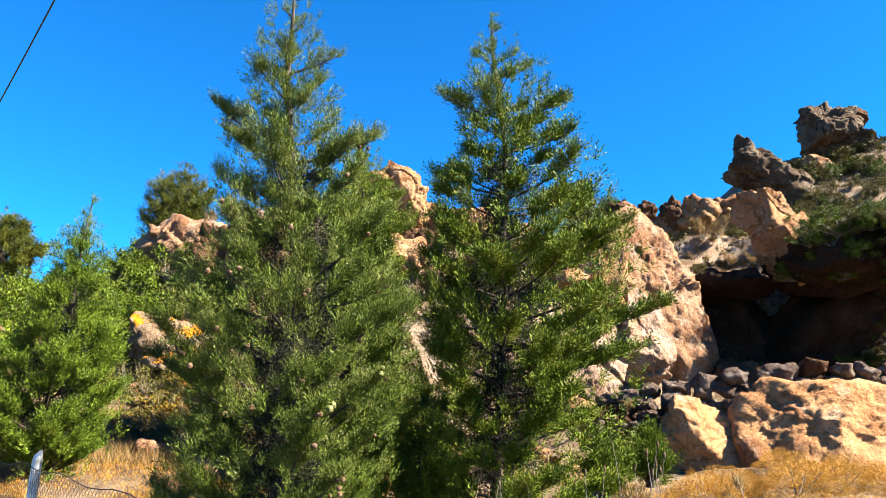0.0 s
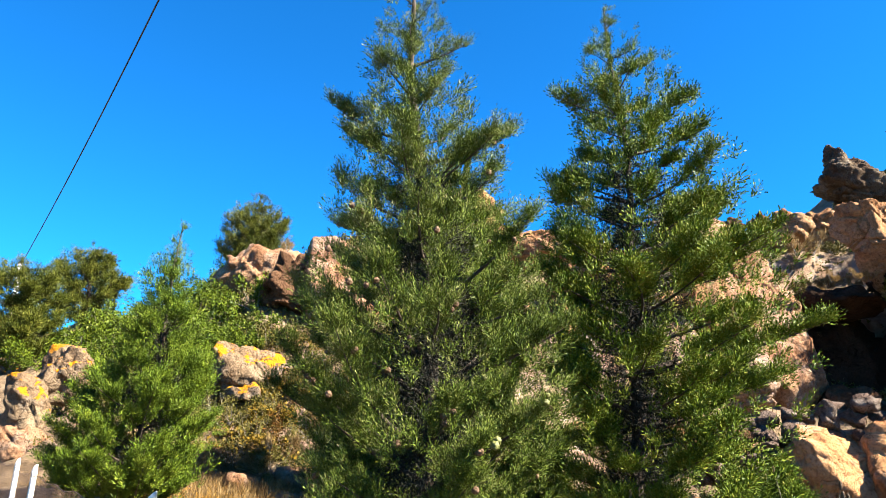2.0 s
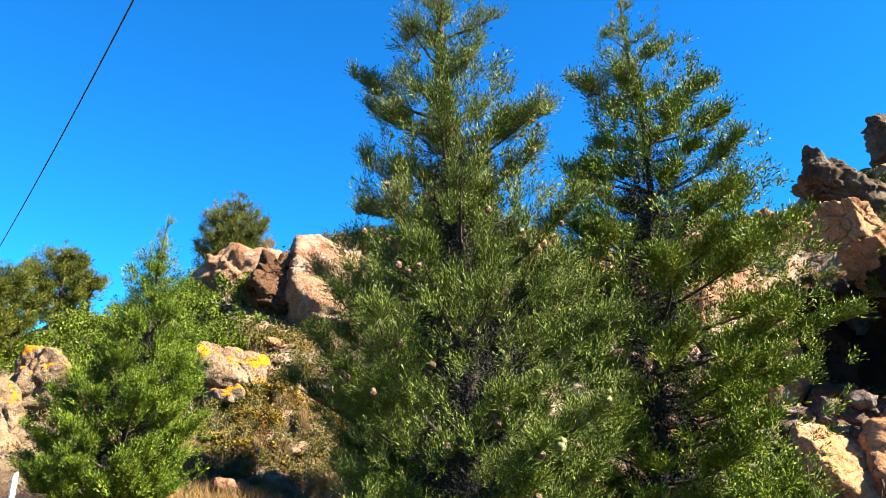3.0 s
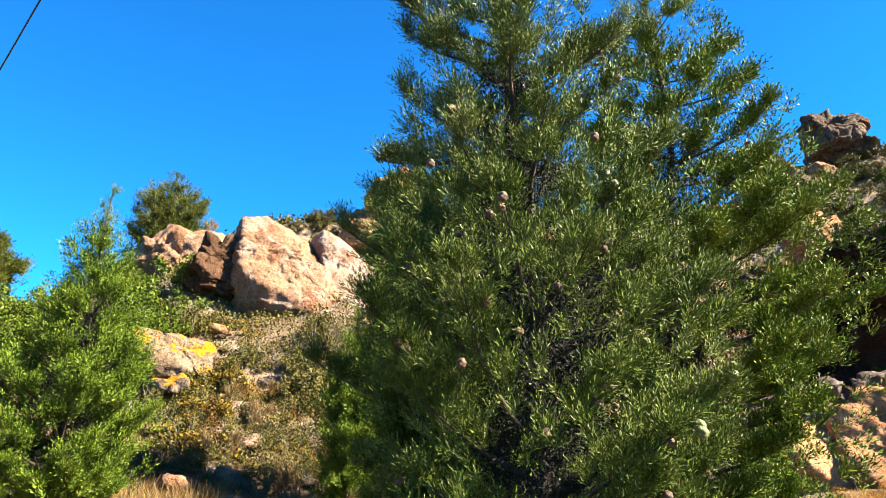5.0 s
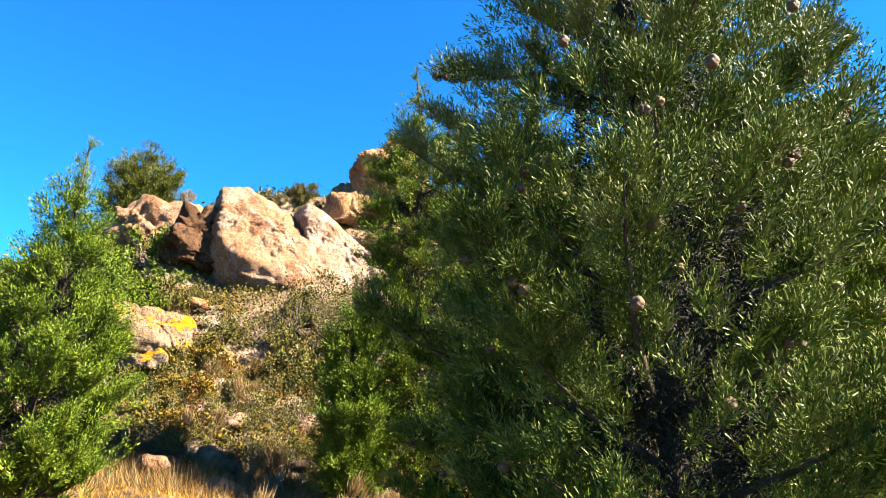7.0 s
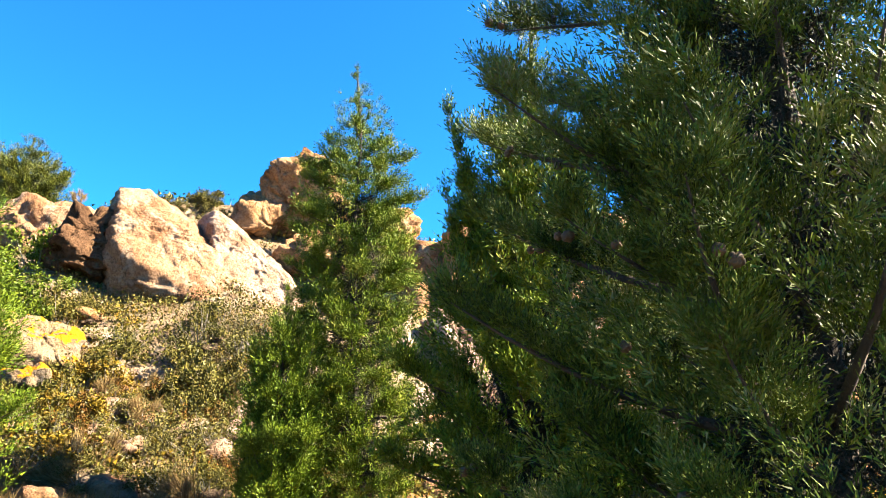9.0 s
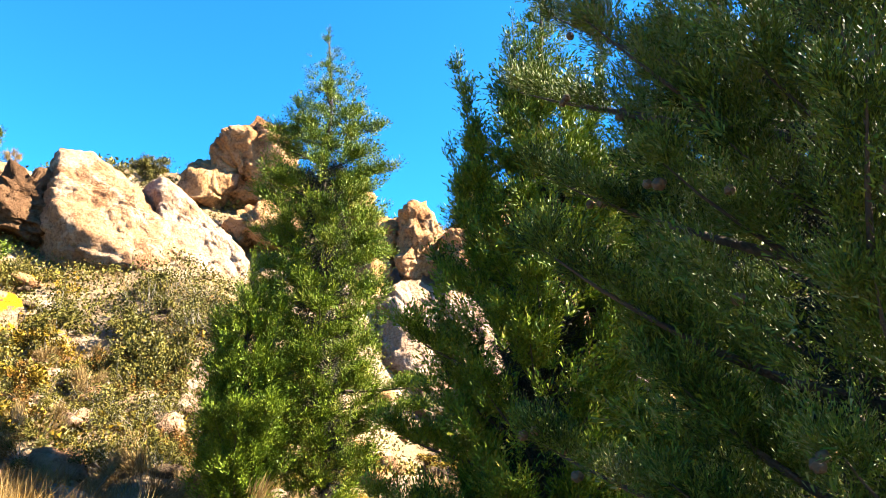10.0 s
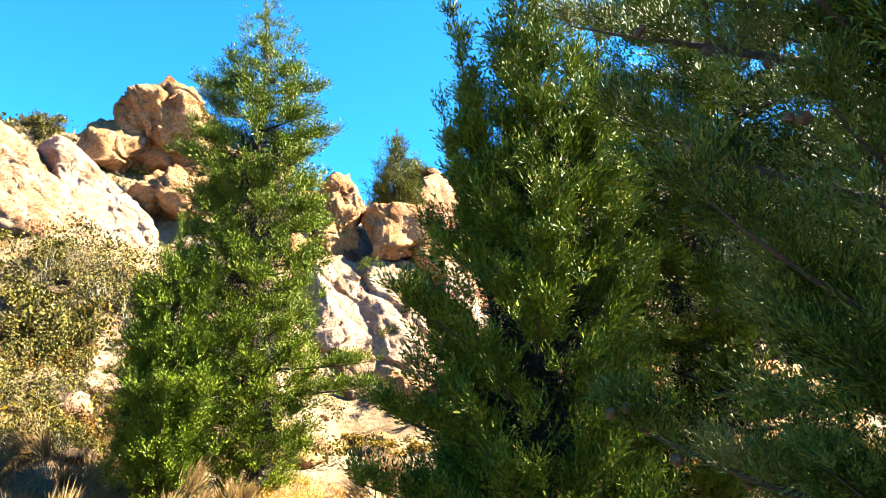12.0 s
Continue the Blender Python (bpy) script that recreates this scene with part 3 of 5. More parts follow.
# unseen mass, added only to keep the sun out of the cave
rock("cave_shade_wall", (15.8, 17.6, 4.2), (2.4, 2.3, 4.6), 109, ROCK_SHADE, "tall brown rock mass out of view, added to shade the cave", 15, (0, 0), CLIFF, sub=6, cuts=8)
rock("cave_shade_wall", (10.6, 26.6, 3.3), (2.8, 1.4, 3.0), 111, ROCK_SHADE, "back wall of the cave in shade-dark brown", 0, (0, 0), CLIFF, cuts=8)
rock("cave_shade_wall", (14.6, 26.4, 3.3), (2.8, 1.6, 3.0), 113, ROCK_SHADE, "inner wall of the cave in shade-dark brown", 0, (0, 0), CLIFF, cuts=8)
# two boulders added over the pale floor, brown in place of shade
rock("boulder", (9.7, 22.9, 1.9), (1.2, 0.9, 0.9), 115, ROCK_BROWN, "brown boulder added to darken the cave floor", 0, (0, 0), CLIFF)
rock("boulder", (11.7, 22.6, 1.7), (1.3, 0.9, 0.7), 117, ROCK_BROWN, "low brown boulder added to darken the cave floor", 0, (0, 0), CLIFF)
rock("boulder", (0.6, 25.2, 7.6), (1.7, 1.1, 1.1), 98, ROCK_TAN, "tan rock shelf at the head of the gully", 0, (0, 6), CLIFF, cuts=12, rough=0.14, joints=0.5)
RIDGE = "rocks along the skyline"
rock("skyline_rock", (8.1, 29.0, 9.55), (0.27, 0.25, 0.55), 121, ROCK_BROWN, "small upright brown rock on the ridge", 0, (0, 0), RIDGE, rough=0.2, facet=1.5, cuts=13)
rock("skyline_rock", (9.2, 29.6, 9.75), (0.5, 0.4, 0.5), 123, ROCK_BROWN, "dark brown knob on the ridge", 0, (0, 0), RIDGE, rough=0.2, facet=1.5, cuts=13)
rock("skyline_rock", (10.5, 30.2, 9.8), (0.75, 0.6, 0.85), 125, ROCK_BROWN, "dark brown sloping rock on the ridge", 0, (0, 14), RIDGE, rough=0.2, facet=1.5, cuts=13)
rock("skyline_rock", (11.7, 30.0, 9.7), (1.1, 0.8, 0.85), 127, ROCK_TAN, "rusty rock on the ridge", 0, (0, 0), RIDGE, joints=0.5, rough=0.2, facet=1.5, cuts=13)
rock("skyline_rock", (13.1, 30.2, 9.9), (0.9, 0.8, 0.9), 129, ROCK_TAN, "rusty jointed rock on the ridge", 12, (0, 0), RIDGE, joints=0.5, rough=0.2, facet=1.5, cuts=13)
rock("skyline_rock", (10.9, 30.4, 9.0), (1.9, 0.7, 0.75), 126, ROCK_TAN, "low rusty rock band along the ridge", 0, (0, 0), RIDGE, rough=0.16, facet=1.3, cuts=13)
rock("skyline_rock", (16.0, 32.5, 12.5), (1.75, 1.2, 1.35), 131, ROCK_GREY, "dark craggy rock leaning over the ridge", 0, (0, 0), RIDGE, sub=6, cuts=4, rough=0.14, facet=1.1, pits=0.35, box=0.65, flats=[(0.58, -0.1, 0.8, 0.75), (-0.6, -0.2, -0.77, 0.9)])
rock("skyline_rock", (15.15, 32.4, 13.85), (0.55, 0.5, 0.85), 133, ROCK_GREY, "dark beak-shaped rock on top of the crag", 0, (0, -22), RIDGE, cuts=5, rough=0.12, planes=[(-0.7, -0.2, 0.6, 0.75), (0.75, -0.2, 0.6, 0.7)])
rock("skyline_rock", (17.3, 32.4, 11.9), (1.1, 0.9, 1.3), 135, ROCK_GREY, "grey sloping rock shoulder on the ridge", 0, (0, 20), RIDGE)
rock("summit_rock", (22.4, 37.6, 16.9), (1.85, 1.5, 2.0), 137, ROCK_GREY, "dark weathered summit rock", 0, (0, 8), RIDGE, sub=6, rough=0.16, facet=1.0, pits=0.35)
rock("summit_rock", (23.9, 37.5, 15.9), (2.1, 1.3, 1.15), 139, ROCK_GREY, "brown lower part of the summit rock", 0, (0, 12), RIDGE, sub=6, rough=0.14, pits=0.25)
rock("summit_rock", (24.3, 37.3, 17.9), (0.55, 0.5, 0.75), 141, ROCK_BROWN, "brown horn closing a hole in the summit rock", 0, (0, -25), RIDGE)
rock("summit_rock", (20.9, 36.2, 14.3), (0.95, 0.7, 0.55), 143, ROCK_TAN, "tan boulder under the summit rock", 0, (0, 10), RIDGE)
# east foreground: boulders that carry the dry wall
rock("boulder", (5.25, 13.7, 0.6), (1.05, 0.8, 1.0), 151, ROCK_CREAM, "tan boulder under the end of a dry-stone wall", -6, (0, 6), HILL, sub=6, cuts=4, rough=0.08, facet=0.7, planes=[(0.35, -0.65, 0.55, 0.66), (0, 0, 1, 0.85)])
rock("boulder", (7.9, 13.1, 0.65), (2.4, 1.4, 1.5), 158, ROCK_CREAM, "long pale tan boulder with brown streaks under the wall", -8, (0, 0), HILL, sub=6, facet=0.4, cuts=2, rough=0.07, planes=[(0.22, -0.72, 0.55, 0.66), (0.05, 0, 1, 0.80), (-0.5, -0.6, 0.5, 0.80)])
rock("boulder", (-5.1, 12.3, 0.30), (0.34, 0.3, 0.34), 155, ROCK_PINK, "whitish boulder at the slope foot", 0, (0, 0), HILL, sub=4)
rng = np.random.default_rng(77)
for k in range(46):
    x, y = rng.uniform(-8, 3), rng.uniform(13, 20)
    s = rng.uniform(0.10, 0.32)
    rock("loose_stone", (x, y, hz(x, y) + s * 0.15), (s * 1.3, s, s * 0.7), 200 + k, (ROCK_PINK, ROCK_TAN, ROCK_GREY)[k % 3], "loose stone lying on the dry slope", rng.uniform(0, 360), group="loose stones", category="stone", sub=3, cuts=8)

for k in range(12):
    x, y = rng.uniform(-6.2, -2.2), rng.uniform(14.3, 16.8)
    s = rng.uniform(0.2, 0.42)
    rock("ledge_stone", (x, y, hz(x, y) + s * 0.05), (s * 1.3, s, s * 0.75), 250 + k, ROCK_PALE, "pale pinkish rock breaking through the dry slope", rng.uniform(0, 360), group="pale rocks on the slope", sub=4, cuts=7, box=0.65)

# dry-stone wall, stone by stone
wall = thing("dry_stone_wall", (6.0, 14.2, 0.9), "dry-stone wall of dark rough field stones", "wall", kind="structure")
stones = [rock_mesh("stone", (0.5, 0.42, 0.36), 300 + k, FIELD_STONE if k != 2 else ROCK_BROWN, sub=3, cuts=12, rough=0.22, facet=1.3) for k in range(6)]
for course, (x0, x1) in enumerate([(3.2, 8.6), (3.2, 8.8), (3.3, 9.4), (3.5, 9.6)]):
    x = x0
    while x < x1:
        s = rng.uniform(0.34, 0.62) if course > 1 else rng.uniform(0.28, 0.5)
        top = np.interp(x, [3.2, 4.6, 6, 7.5, 9.5], [1.45, 1.78, 2.05, 2.2, 2.2])
        ob = child("stone", stones[rng.integers(6)], wall)
        s *= 1.12
        ob.matrix_basis = Matrix.Translation((x - 6.0, -0.16 * (x - 3.2) + rng.uniform(-0.10, 0.10) + 0.15, top - 0.85 - 0.25 * (3 - course) + rng.uniform(-0.06, 0.04) - 0.12)) @ Euler(rng.uniform(-0.5, 0.5, 3)).to_matrix().to_4x4() @ Euler((0, 0, rng.uniform(0, 6))).to_matrix().to_4x4() @ Matrix.Diagonal((s * 1.2, s * 1.1, s, 1))
        x += s * 0.86

for k in range(60):
    x = rng.uniform(2.75, 4.3)
    z = rng.uniform(-0.75, np.interp(x, [2.75, 3.3, 4.3], [0.0, 0.42, 0.62]))
    s = rng.uniform(0.2, 0.34)
    ob = child("stone", stones[k % 6], wall)
    ob.matrix_basis = Matrix.Translation((x - 6.0, rng.uniform(-0.55, -0.25), z)) @ Euler(rng.uniform(-0.6, 0.6, 3)).to_matrix().to_4x4() @ Euler((0, 0, rng.uniform(0, 6))).to_matrix().to_4x4() @ Matrix.Diagonal((s * 1.25, s, s * 0.8, 1))


# ---------------------------------------------------------------- conifers
def spray_set(count, cords, seed, thick, end, fan=1.0):
    """Templates of a cypress tuft along +x, one unit long: a few finger-like branchlets from one foot, each a close brush of short scaly cords, some blunt, some pointed."""
    rng = np.random.default_rng(seed)
    out = []
    for _ in range(count):
        v = []
        many = 8
        for k in range(many):
            ang, az = fan * math.sqrt((k + 0.2) / many) * rng.uniform(0.75, 1.2), k * 2.39996 + rng.uniform(-0.4, 0.4)
            d = np.array([math.cos(ang), math.sin(ang) * math.cos(az), math.sin(ang) * math.sin(az)])
            ln = rng.uniform(0.55, 1.0) * (1 - 0.25 * ang)
            m = max(3, int(round(cords / many)))
            t = np.linspace(0.12, 1.0, m) * ln
            a = np.cross(d, [0.3, 0.5, 0.81])
            a /= np.linalg.norm(a)
            b = np.cross(d, a)
            phi = np.arange(m) * 2.39996 + rng.uniform(0, 6)
            r = np.cos(phi)[:, None] * a + np.sin(phi)[:, None] * b
            e = d + r * (0.62 * (1.1 - 0.75 * t / ln))[:, None] + rng.normal(0, 0.16, (m, 3))
            e /= np.linalg.norm(e, axis=1, keepdims=True)
            c = d * t[:, None] + np.array([0.14, 0, 0]) * (t[:, None] / ln) ** 2 + r * 0.02
            side = np.cross(e, r + rng.normal(0, 0.55, (m, 3)))
            side /= np.linalg.norm(side, axis=1, keepdims=True)
            w = (thick * rng.uniform(0.7, 1.35, m))[:, None]
            far = e * (end * rng.uniform(0.6, 1.3, m))[:, None]
            blunt = (rng.uniform(0, 1, m) < 0.45)[:, None]
            root, tip = np.where(blunt, c + far, c), np.where(blunt, c, c + far)
            v.append(np.stack([root + side * w, tip, root - side * w], 1).reshape(-1, 3))
        out.append(np.concatenate(v))
    return out


def spread_sprays(sets, at, along, size, rng):
    """All plumes as one set of vertices and triangles."""
    n = len(at)
    along = along / (np.linalg.norm(along, axis=1, keepdims=True) + 1e-9)
    ref = rng.normal(size=(n, 3))
    b = np.cross(along, ref)
    b /= np.linalg.norm(b, axis=1, keepdims=True) + 1e-9
    c = np.cross(along, b)
    pick = rng.integers(0, len(sets), n)
    V = []
    for k, tmpl in enumerate(sets):
        i = np.where(pick == k)[0]
        if not len(i):
            continue
        v = tmpl[None, :, 0:1] * along[i, None] + tmpl[None, :, 1:2] * b[i, None] + tmpl[None, :, 2:3] * c[i, None]
        V.append((v * size[i, None, None] + at[i, None]).reshape(-1, 3))
    V = np.concatenate(V)
    return V, np.arange(len(V)).reshape(-1, 3)


def curve_limb(start, az, length, rise, lift, rng, n=7, wander=0.10):
    """Points along a limb that leaves the trunk at an angle and sweeps up."""
    t = np.linspace(0, 1, n)
    el = rise + (lift - rise) * t
    step = length / (n - 1)
    wob = az + np.cumsum(rng.normal(0, wander, n))
    d = np.stack([np.cos(el) * np.cos(wob), np.cos(el) * np.sin(wob), np.sin(el)], -1)
    return start + np.concatenate([np.zeros((1, 3)), np.cumsum(d[:-1] * step, axis=0)]), d


def on_line(p, s):
    """Points at the shares s of a line of points, and the line's directions there."""
    f = np.clip(s, 0, 1) * (len(p) - 1)
    i = np.minimum(f.astype(int), len(p) - 2)
    d = p[i + 1] - p[i]
    return p[i] + d * (f - i)[:, None], d / (np.linalg.norm(d, axis=1, keepdims=True) + 1e-9)


def conifer(name, base, tall, outline, seed, mat, label, limbs=90, size=0.15, lean=(0, 0), rise=(0.15, 0.55), lift=(0.5, 1.1), extra=(), cords=150, thick=0.014, end=0.16, step=0.04, trunk_r=0.06, leaders=(), category="tree", bare=0.35, up=0.85, skew=(0, 0), twig=0.30, core=1.5, fan=0.66, tuft=0.0, pads=6.0):
    """A conifer: tapered trunk, limbs, side twigs, and plumes of scaly foliage set along limbs and twigs. outline: (height, reach) pairs.
    extra: limbs of their own, as (height, azimuth, length, rise, lift) in metres and degrees; leaders: secondary tops as (x, y, z) of the tip.
    bare: the share of each limb that carries no green; skew: azimuth in degrees to which the crown leans out, and by how much."""
    rng = np.random.default_rng(seed)
    base = np.asarray(base, float)
    hs, rs = zip(*outline)
    ts = np.linspace(0, 1, 12)
    axis = np.stack([lean[0] * ts ** 1.3 + 0.02 * tall * fbm(np.stack([ts * 3, 0 * ts, 0 * ts], -1), 2, seed), lean[1] * ts ** 1.3, ts * tall], -1)
    paths = [np.column_stack([axis, trunk_r * (1 - ts) ** 0.8 + 0.006])]
    plan, lines = [], []
    hh = np.linspace(0.02, 0.98, 60) * tall
    share = np.cumsum(np.interp(hh, hs, rs) + 0.22)
    for k in range(limbs):
        h = float(np.interp((k + rng.uniform(0, 1)) / limbs * share[-1], share, hh))
        az = k * 2.39996 + rng.uniform(-0.5, 0.5)
        reach = np.interp(h, hs, rs) * (1 + skew[1] * math.cos(az - radians(skew[0])))
        r0, r1 = rng.uniform(*rise), rng.uniform(*lift)
        plan.append((h - 0.6 * reach * math.tan(min(1.1, (r0 + r1) / 2)), az, max(0.08, reach * rng.uniform(0.62, 1.08) - 0.5 * size) / max(math.cos((r0 + r1) / 2), 0.4), r0, r1))
    for h, az, ln, r0, r1 in extra:
        plan.append((h, radians(az), ln, radians(r0), radians(r1)))
    for h, az, ln, r0, r1 in plan:
        h = max(h, 0.05)
        st = np.array([np.interp(h, axis[:, 2], axis[:, j]) for j in (0, 1)] + [h])
        p, d = curve_limb(st, az, ln, r0, r1, rng)
        paths.append(np.column_stack([p, (0.004 + 0.014 * ln) * (1 - np.linspace(0, 1, len(p))) + 0.0022]))
        lines.append((p, ln, bare if ln > 0.3 else 0.1))
    for tip in leaders:
        tip = np.asarray(tip, float) - base
        t = np.linspace(0, 1, 8)[:, None]
        foot = np.array([axis[2, 0], axis[2, 1], tip[2] * 0.35])
        p = foot + (tip - foot) * t + np.array([0, 0, -0.15]) * np.sin(t * np.pi)
        paths.append(np.column_stack([p, 0.018 * (1 - t[:, 0]) + 0.003]))
        lines.append((p, np.linalg.norm(tip - foot), bare))
    lines.append((axis[-5:], tall * 0.36, 0.0))
    at, along, sz = [], [], []

    def plumes(p, ln, s0, big):
        m = max(3, int(ln * (1 - s0) / step))
        s = s0 + (1 - s0) * (np.arange(m) + rng.uniform(0, 1, m)) / m
        c, dd = on_line(p, s)
        phi = np.arange(m) * 2.39996 + rng.uniform(0, 6)
        a = np.cross(dd, [0.2, 0.35, 0.92])
        a /= np.linalg.norm(a, axis=1, keepdims=True) + 1e-9
        off = np.cos(phi)[:, None] * a + np.sin(phi)[:, None] * np.cross(dd, a)
        tip = (s > 0.93)[:, None]
        at.append(c + rng.normal(0, 0.05 * size, (m, 3)))
        along.append(dd * np.where(tip, 1.1, 0.5) + off * np.where(tip, 0.1, 0.5) + np.array([0, 0, up]) + rng.normal(0, 0.14, (m, 3)))
        sz.append(big * rng.uniform(0.65, 1.25, m) * (1.1 - 0.3 * s))

    for p, ln, s0 in lines:
        plumes(p, ln, s0, size)
        # side twigs in a rough plane, each a small plume-bearing branch; they stand in clusters
        m = int(ln / twig * pads)
        if m:
            s = np.sort(np.clip(s0 * 0.8 + (1 - s0 * 0.8) * (rng.uniform(0, 1, m) * (1 - tuft) + tuft * (np.floor(rng.uniform(0, 3, m)) + 0.8) / 3), 0, 0.96))
            c, dd = on_line(p, s)
            for j in range(m):
                side = np.cross(dd[j], [0, 0, 1.0])
                side /= np.linalg.norm(side) + 1e-9
                q = dd[j] * 0.9 + side * (1 if j % 2 else -1) * rng.uniform(0.4, 1.0) + np.array([0, 0, rng.uniform(-0.25, 0.6)])
                l2 = rng.uniform(0.5, 1.0) * twig * min(1.0, ln / 0.7) * (1.12 - 0.7 * s[j])
                pp, _ = curve_limb(c[j], math.atan2(q[1], q[0]), l2, math.atan2(q[2], math.hypot(q[0], q[1])), rng.uniform(0.5, 1.1), rng, 4)
                plumes(pp, l2, 0.3, size * 0.9)
    def inside(m, r0, r1, top):
        """Places in the crown between two shares of its reach, and the way out of it there."""
        cut = np.searchsorted(hh, top * tall)
        h = np.interp(rng.uniform(0, 1, m) * share[cut - 1], share, hh)
        az = rng.uniform(0, 2 * np.pi, m)
        rr = np.interp(h, hs, rs) * (1 + skew[1] * np.cos(az - radians(skew[0]))) * np.sqrt(rng.uniform(r0 * r0, r1 * r1, m))
        p = np.stack([np.interp(h, axis[:, 2], axis[:, 0]) + rr * np.cos(az), np.interp(h, axis[:, 2], axis[:, 1]) + rr * np.sin(az), h], -1)
        return p, np.stack([np.cos(az), np.sin(az), np.full(m, 1.3)], -1) + rng.normal(0, 0.45, (m, 3)), np.interp(h, hs, rs)

    # green tufts between the limbs, and dead twigs, near-black as painted shade, in the heart of the crown
    p, d, reach = inside(int(core * tall * 50), 0.46, 0.92, 0.94)
    at.append(p)
    along.append(d)
    sz.append(size * rng.uniform(0.7, 1.2, len(p)))
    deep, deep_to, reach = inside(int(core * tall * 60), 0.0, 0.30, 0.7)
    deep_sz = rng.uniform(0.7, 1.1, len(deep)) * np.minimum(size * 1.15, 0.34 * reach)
    at, along, sz = np.concatenate(at), np.concatenate(along), np.concatenate(sz)
    sz = sz * np.clip((tall - at[:, 2]) / (0.2 * tall), 0.55, 1)
    at[:, 2] = np.maximum(at[:, 2], 0.03)
    cv, cq = spread_sprays(spray_set(12, cords, seed + 1, thick, end, fan), at, along, sz, rng)
    tree = thing(name, base, label, category)
    child("trunk", mesh_of("trunk", *tubes(paths[:1], 8), True, [BARK]), tree)
    for p in paths[1:]:
        child("limb", mesh_of("limb", *tubes([p], 4), True, [BARK]), tree)
    tagged(child("crown", mesh_of("crown", cv, cq, False, [mat]), tree), kind="stuff")
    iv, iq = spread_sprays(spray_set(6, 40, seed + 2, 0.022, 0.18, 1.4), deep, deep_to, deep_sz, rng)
    tagged(child("shade_twigs", mesh_of("shade_twigs", iv, iq, False, [INNER_SHADE]), tree, "dead twigs inside the crown, near-black in place of shade"), kind="stuff")
    return tree, at


TREE_A = np.array([-1.02, 4.65, -0.22])
tree_a, sprays_a = conifer("cypress", TREE_A, 4.95, [(0, 0.5), (0.5, 0.72), (1.4, 0.82), (2.0, 0.88), (2.5, 0.85), (2.8, 0.70), (3.2, 0.55), (3.5, 0.50), (3.85, 0.34), (4.2, 0.30), (4.5, 0.25), (4.8, 0.16), (4.95, 0.05)], 11, CYPRESS_GREY,
    "tall bushy cypress with grey-green foliage and round cones", limbs=98, size=0.14, lean=(-0.16, 0.05), cords=96, thick=0.0195, end=0.165, step=0.044, core=6.0, bare=0.44, up=0.95, twig=0.27, pads=6.6,
    extra=[(3.55, 182, 0.66, 15, 45), (3.45, 168, 0.55, 10, 40), (3.40, 2, 0.68, 12, 40), (3.25, -12, 0.6, 10, 40), (3.0, 184, 0.62, 15, 45), (2.95, 150, 0.95, 8, 20), (2.35, 138, 1.40, 15, 32), (2.5, 152, 1.1, 15, 40), (2.2, 170, 1.05, 15, 40), (1.95, 140, 1.2, 15, 35), (1.6, 148, 1.15, 10, 35), (1.2, 140, 1.15, 5, 30), (0.8, 150, 1.1, 5, 30), (4.1, -10, 0.45, 20, 40)])
tree_b, sprays_b = conifer("cypress", (0.60, 7.15, 0.0), 5.9, [(0, 0.95), (1.0, 1.12), (1.6, 1.22), (2.0, 1.32), (2.5, 1.38), (3.4, 1.15), (3.9, 0.92), (4.4, 0.66), (4.9, 0.56), (5.4, 0.40), (5.7, 0.24), (5.9, 0.05)], 23, CYPRESS,
    "tall cypress with spreading dark green sprays", limbs=92, size=0.18, cords=56, thick=0.034, end=0.20, step=0.056, core=4.0, bare=0.40, pads=6.4, rise=(0.0, 0.4), lift=(0.25, 0.8), skew=(0, 0.24), twig=0.30, up=0.75, tuft=0.3,
    extra=[(4.6, 178, 0.72, 12, 18), (4.55, 3, 0.85, 18, 26), (4.2, -8, 0.75, 8, 20), (3.45, 5, 1.05, 12, 28), (2.8, 0, 1.45, 12, 30), (2.05, -4, 1.75, 8, 24), (1.75, 6, 1.7, 5, 20), (3.7, 178, 0.8, 8, 25), (5.1, 10, 0.42, 10, 30)])
tree_c, sprays_c = conifer("cypress", (-0.92, 7.0, -0.02), 4.2, [(0, 0.5), (0.8, 0.72), (1.6, 0.74), (2.4, 0.62), (3.0, 0.42), (3.6, 0.2), (4.2, 0.03)], 37, CYPRESS,
    "shaded cypress with upright feathery branch tips", limbs=84, size=0.165, cords=56, thick=0.034, end=0.20, step=0.052, core=4.0, bare=0.40, pads=6.4, rise=(0.3, 0.65), lift=(0.8, 1.3), up=1.0, tuft=0.3,
    leaders=[(-1.52, 7.05, 3.50), (-1.50, 7.2, 2.95), (-0.6, 6.8, 3.6), (-1.2, 6.9, 3.75)], extra=[(0.7, 190, 1.0, 0, 25), (1.0, 175, 0.95, 5, 30), (1.5, 185, 0.9, 5, 35)])
tree_m, sprays_m = conifer("cypress", (-1.25, 12.1, -0.05), 6.6, [(0, 0.5), (0.8, 0.72), (2, 0.85), (3, 0.92), (4, 0.9), (4.5, 0.85), (5.1, 0.6), (5.8, 0.42), (6.3, 0.24), (6.6, 0.04)], 41, CYPRESS,
    "slender sunlit cypress with an open top", limbs=128, size=0.20, cords=52, thick=0.036, end=0.20, step=0.066, core=3.0, bare=0.30, pads=6.0, lean=(-0.45, 0.2), rise=(0.0, 0.35), lift=(0.2, 0.7), trunk_r=0.06, twig=0.36, tuft=0.5, up=0.6,
    extra=[(4.3, -5, 1.0, 12, 22), (4.8, 178, 0.8, 5, 15), (5.0, 0, 0.7, 5, 20), (1.5, -10, 1.5, 0, 12), (1.2, -20, 1.4, 0, 12)])
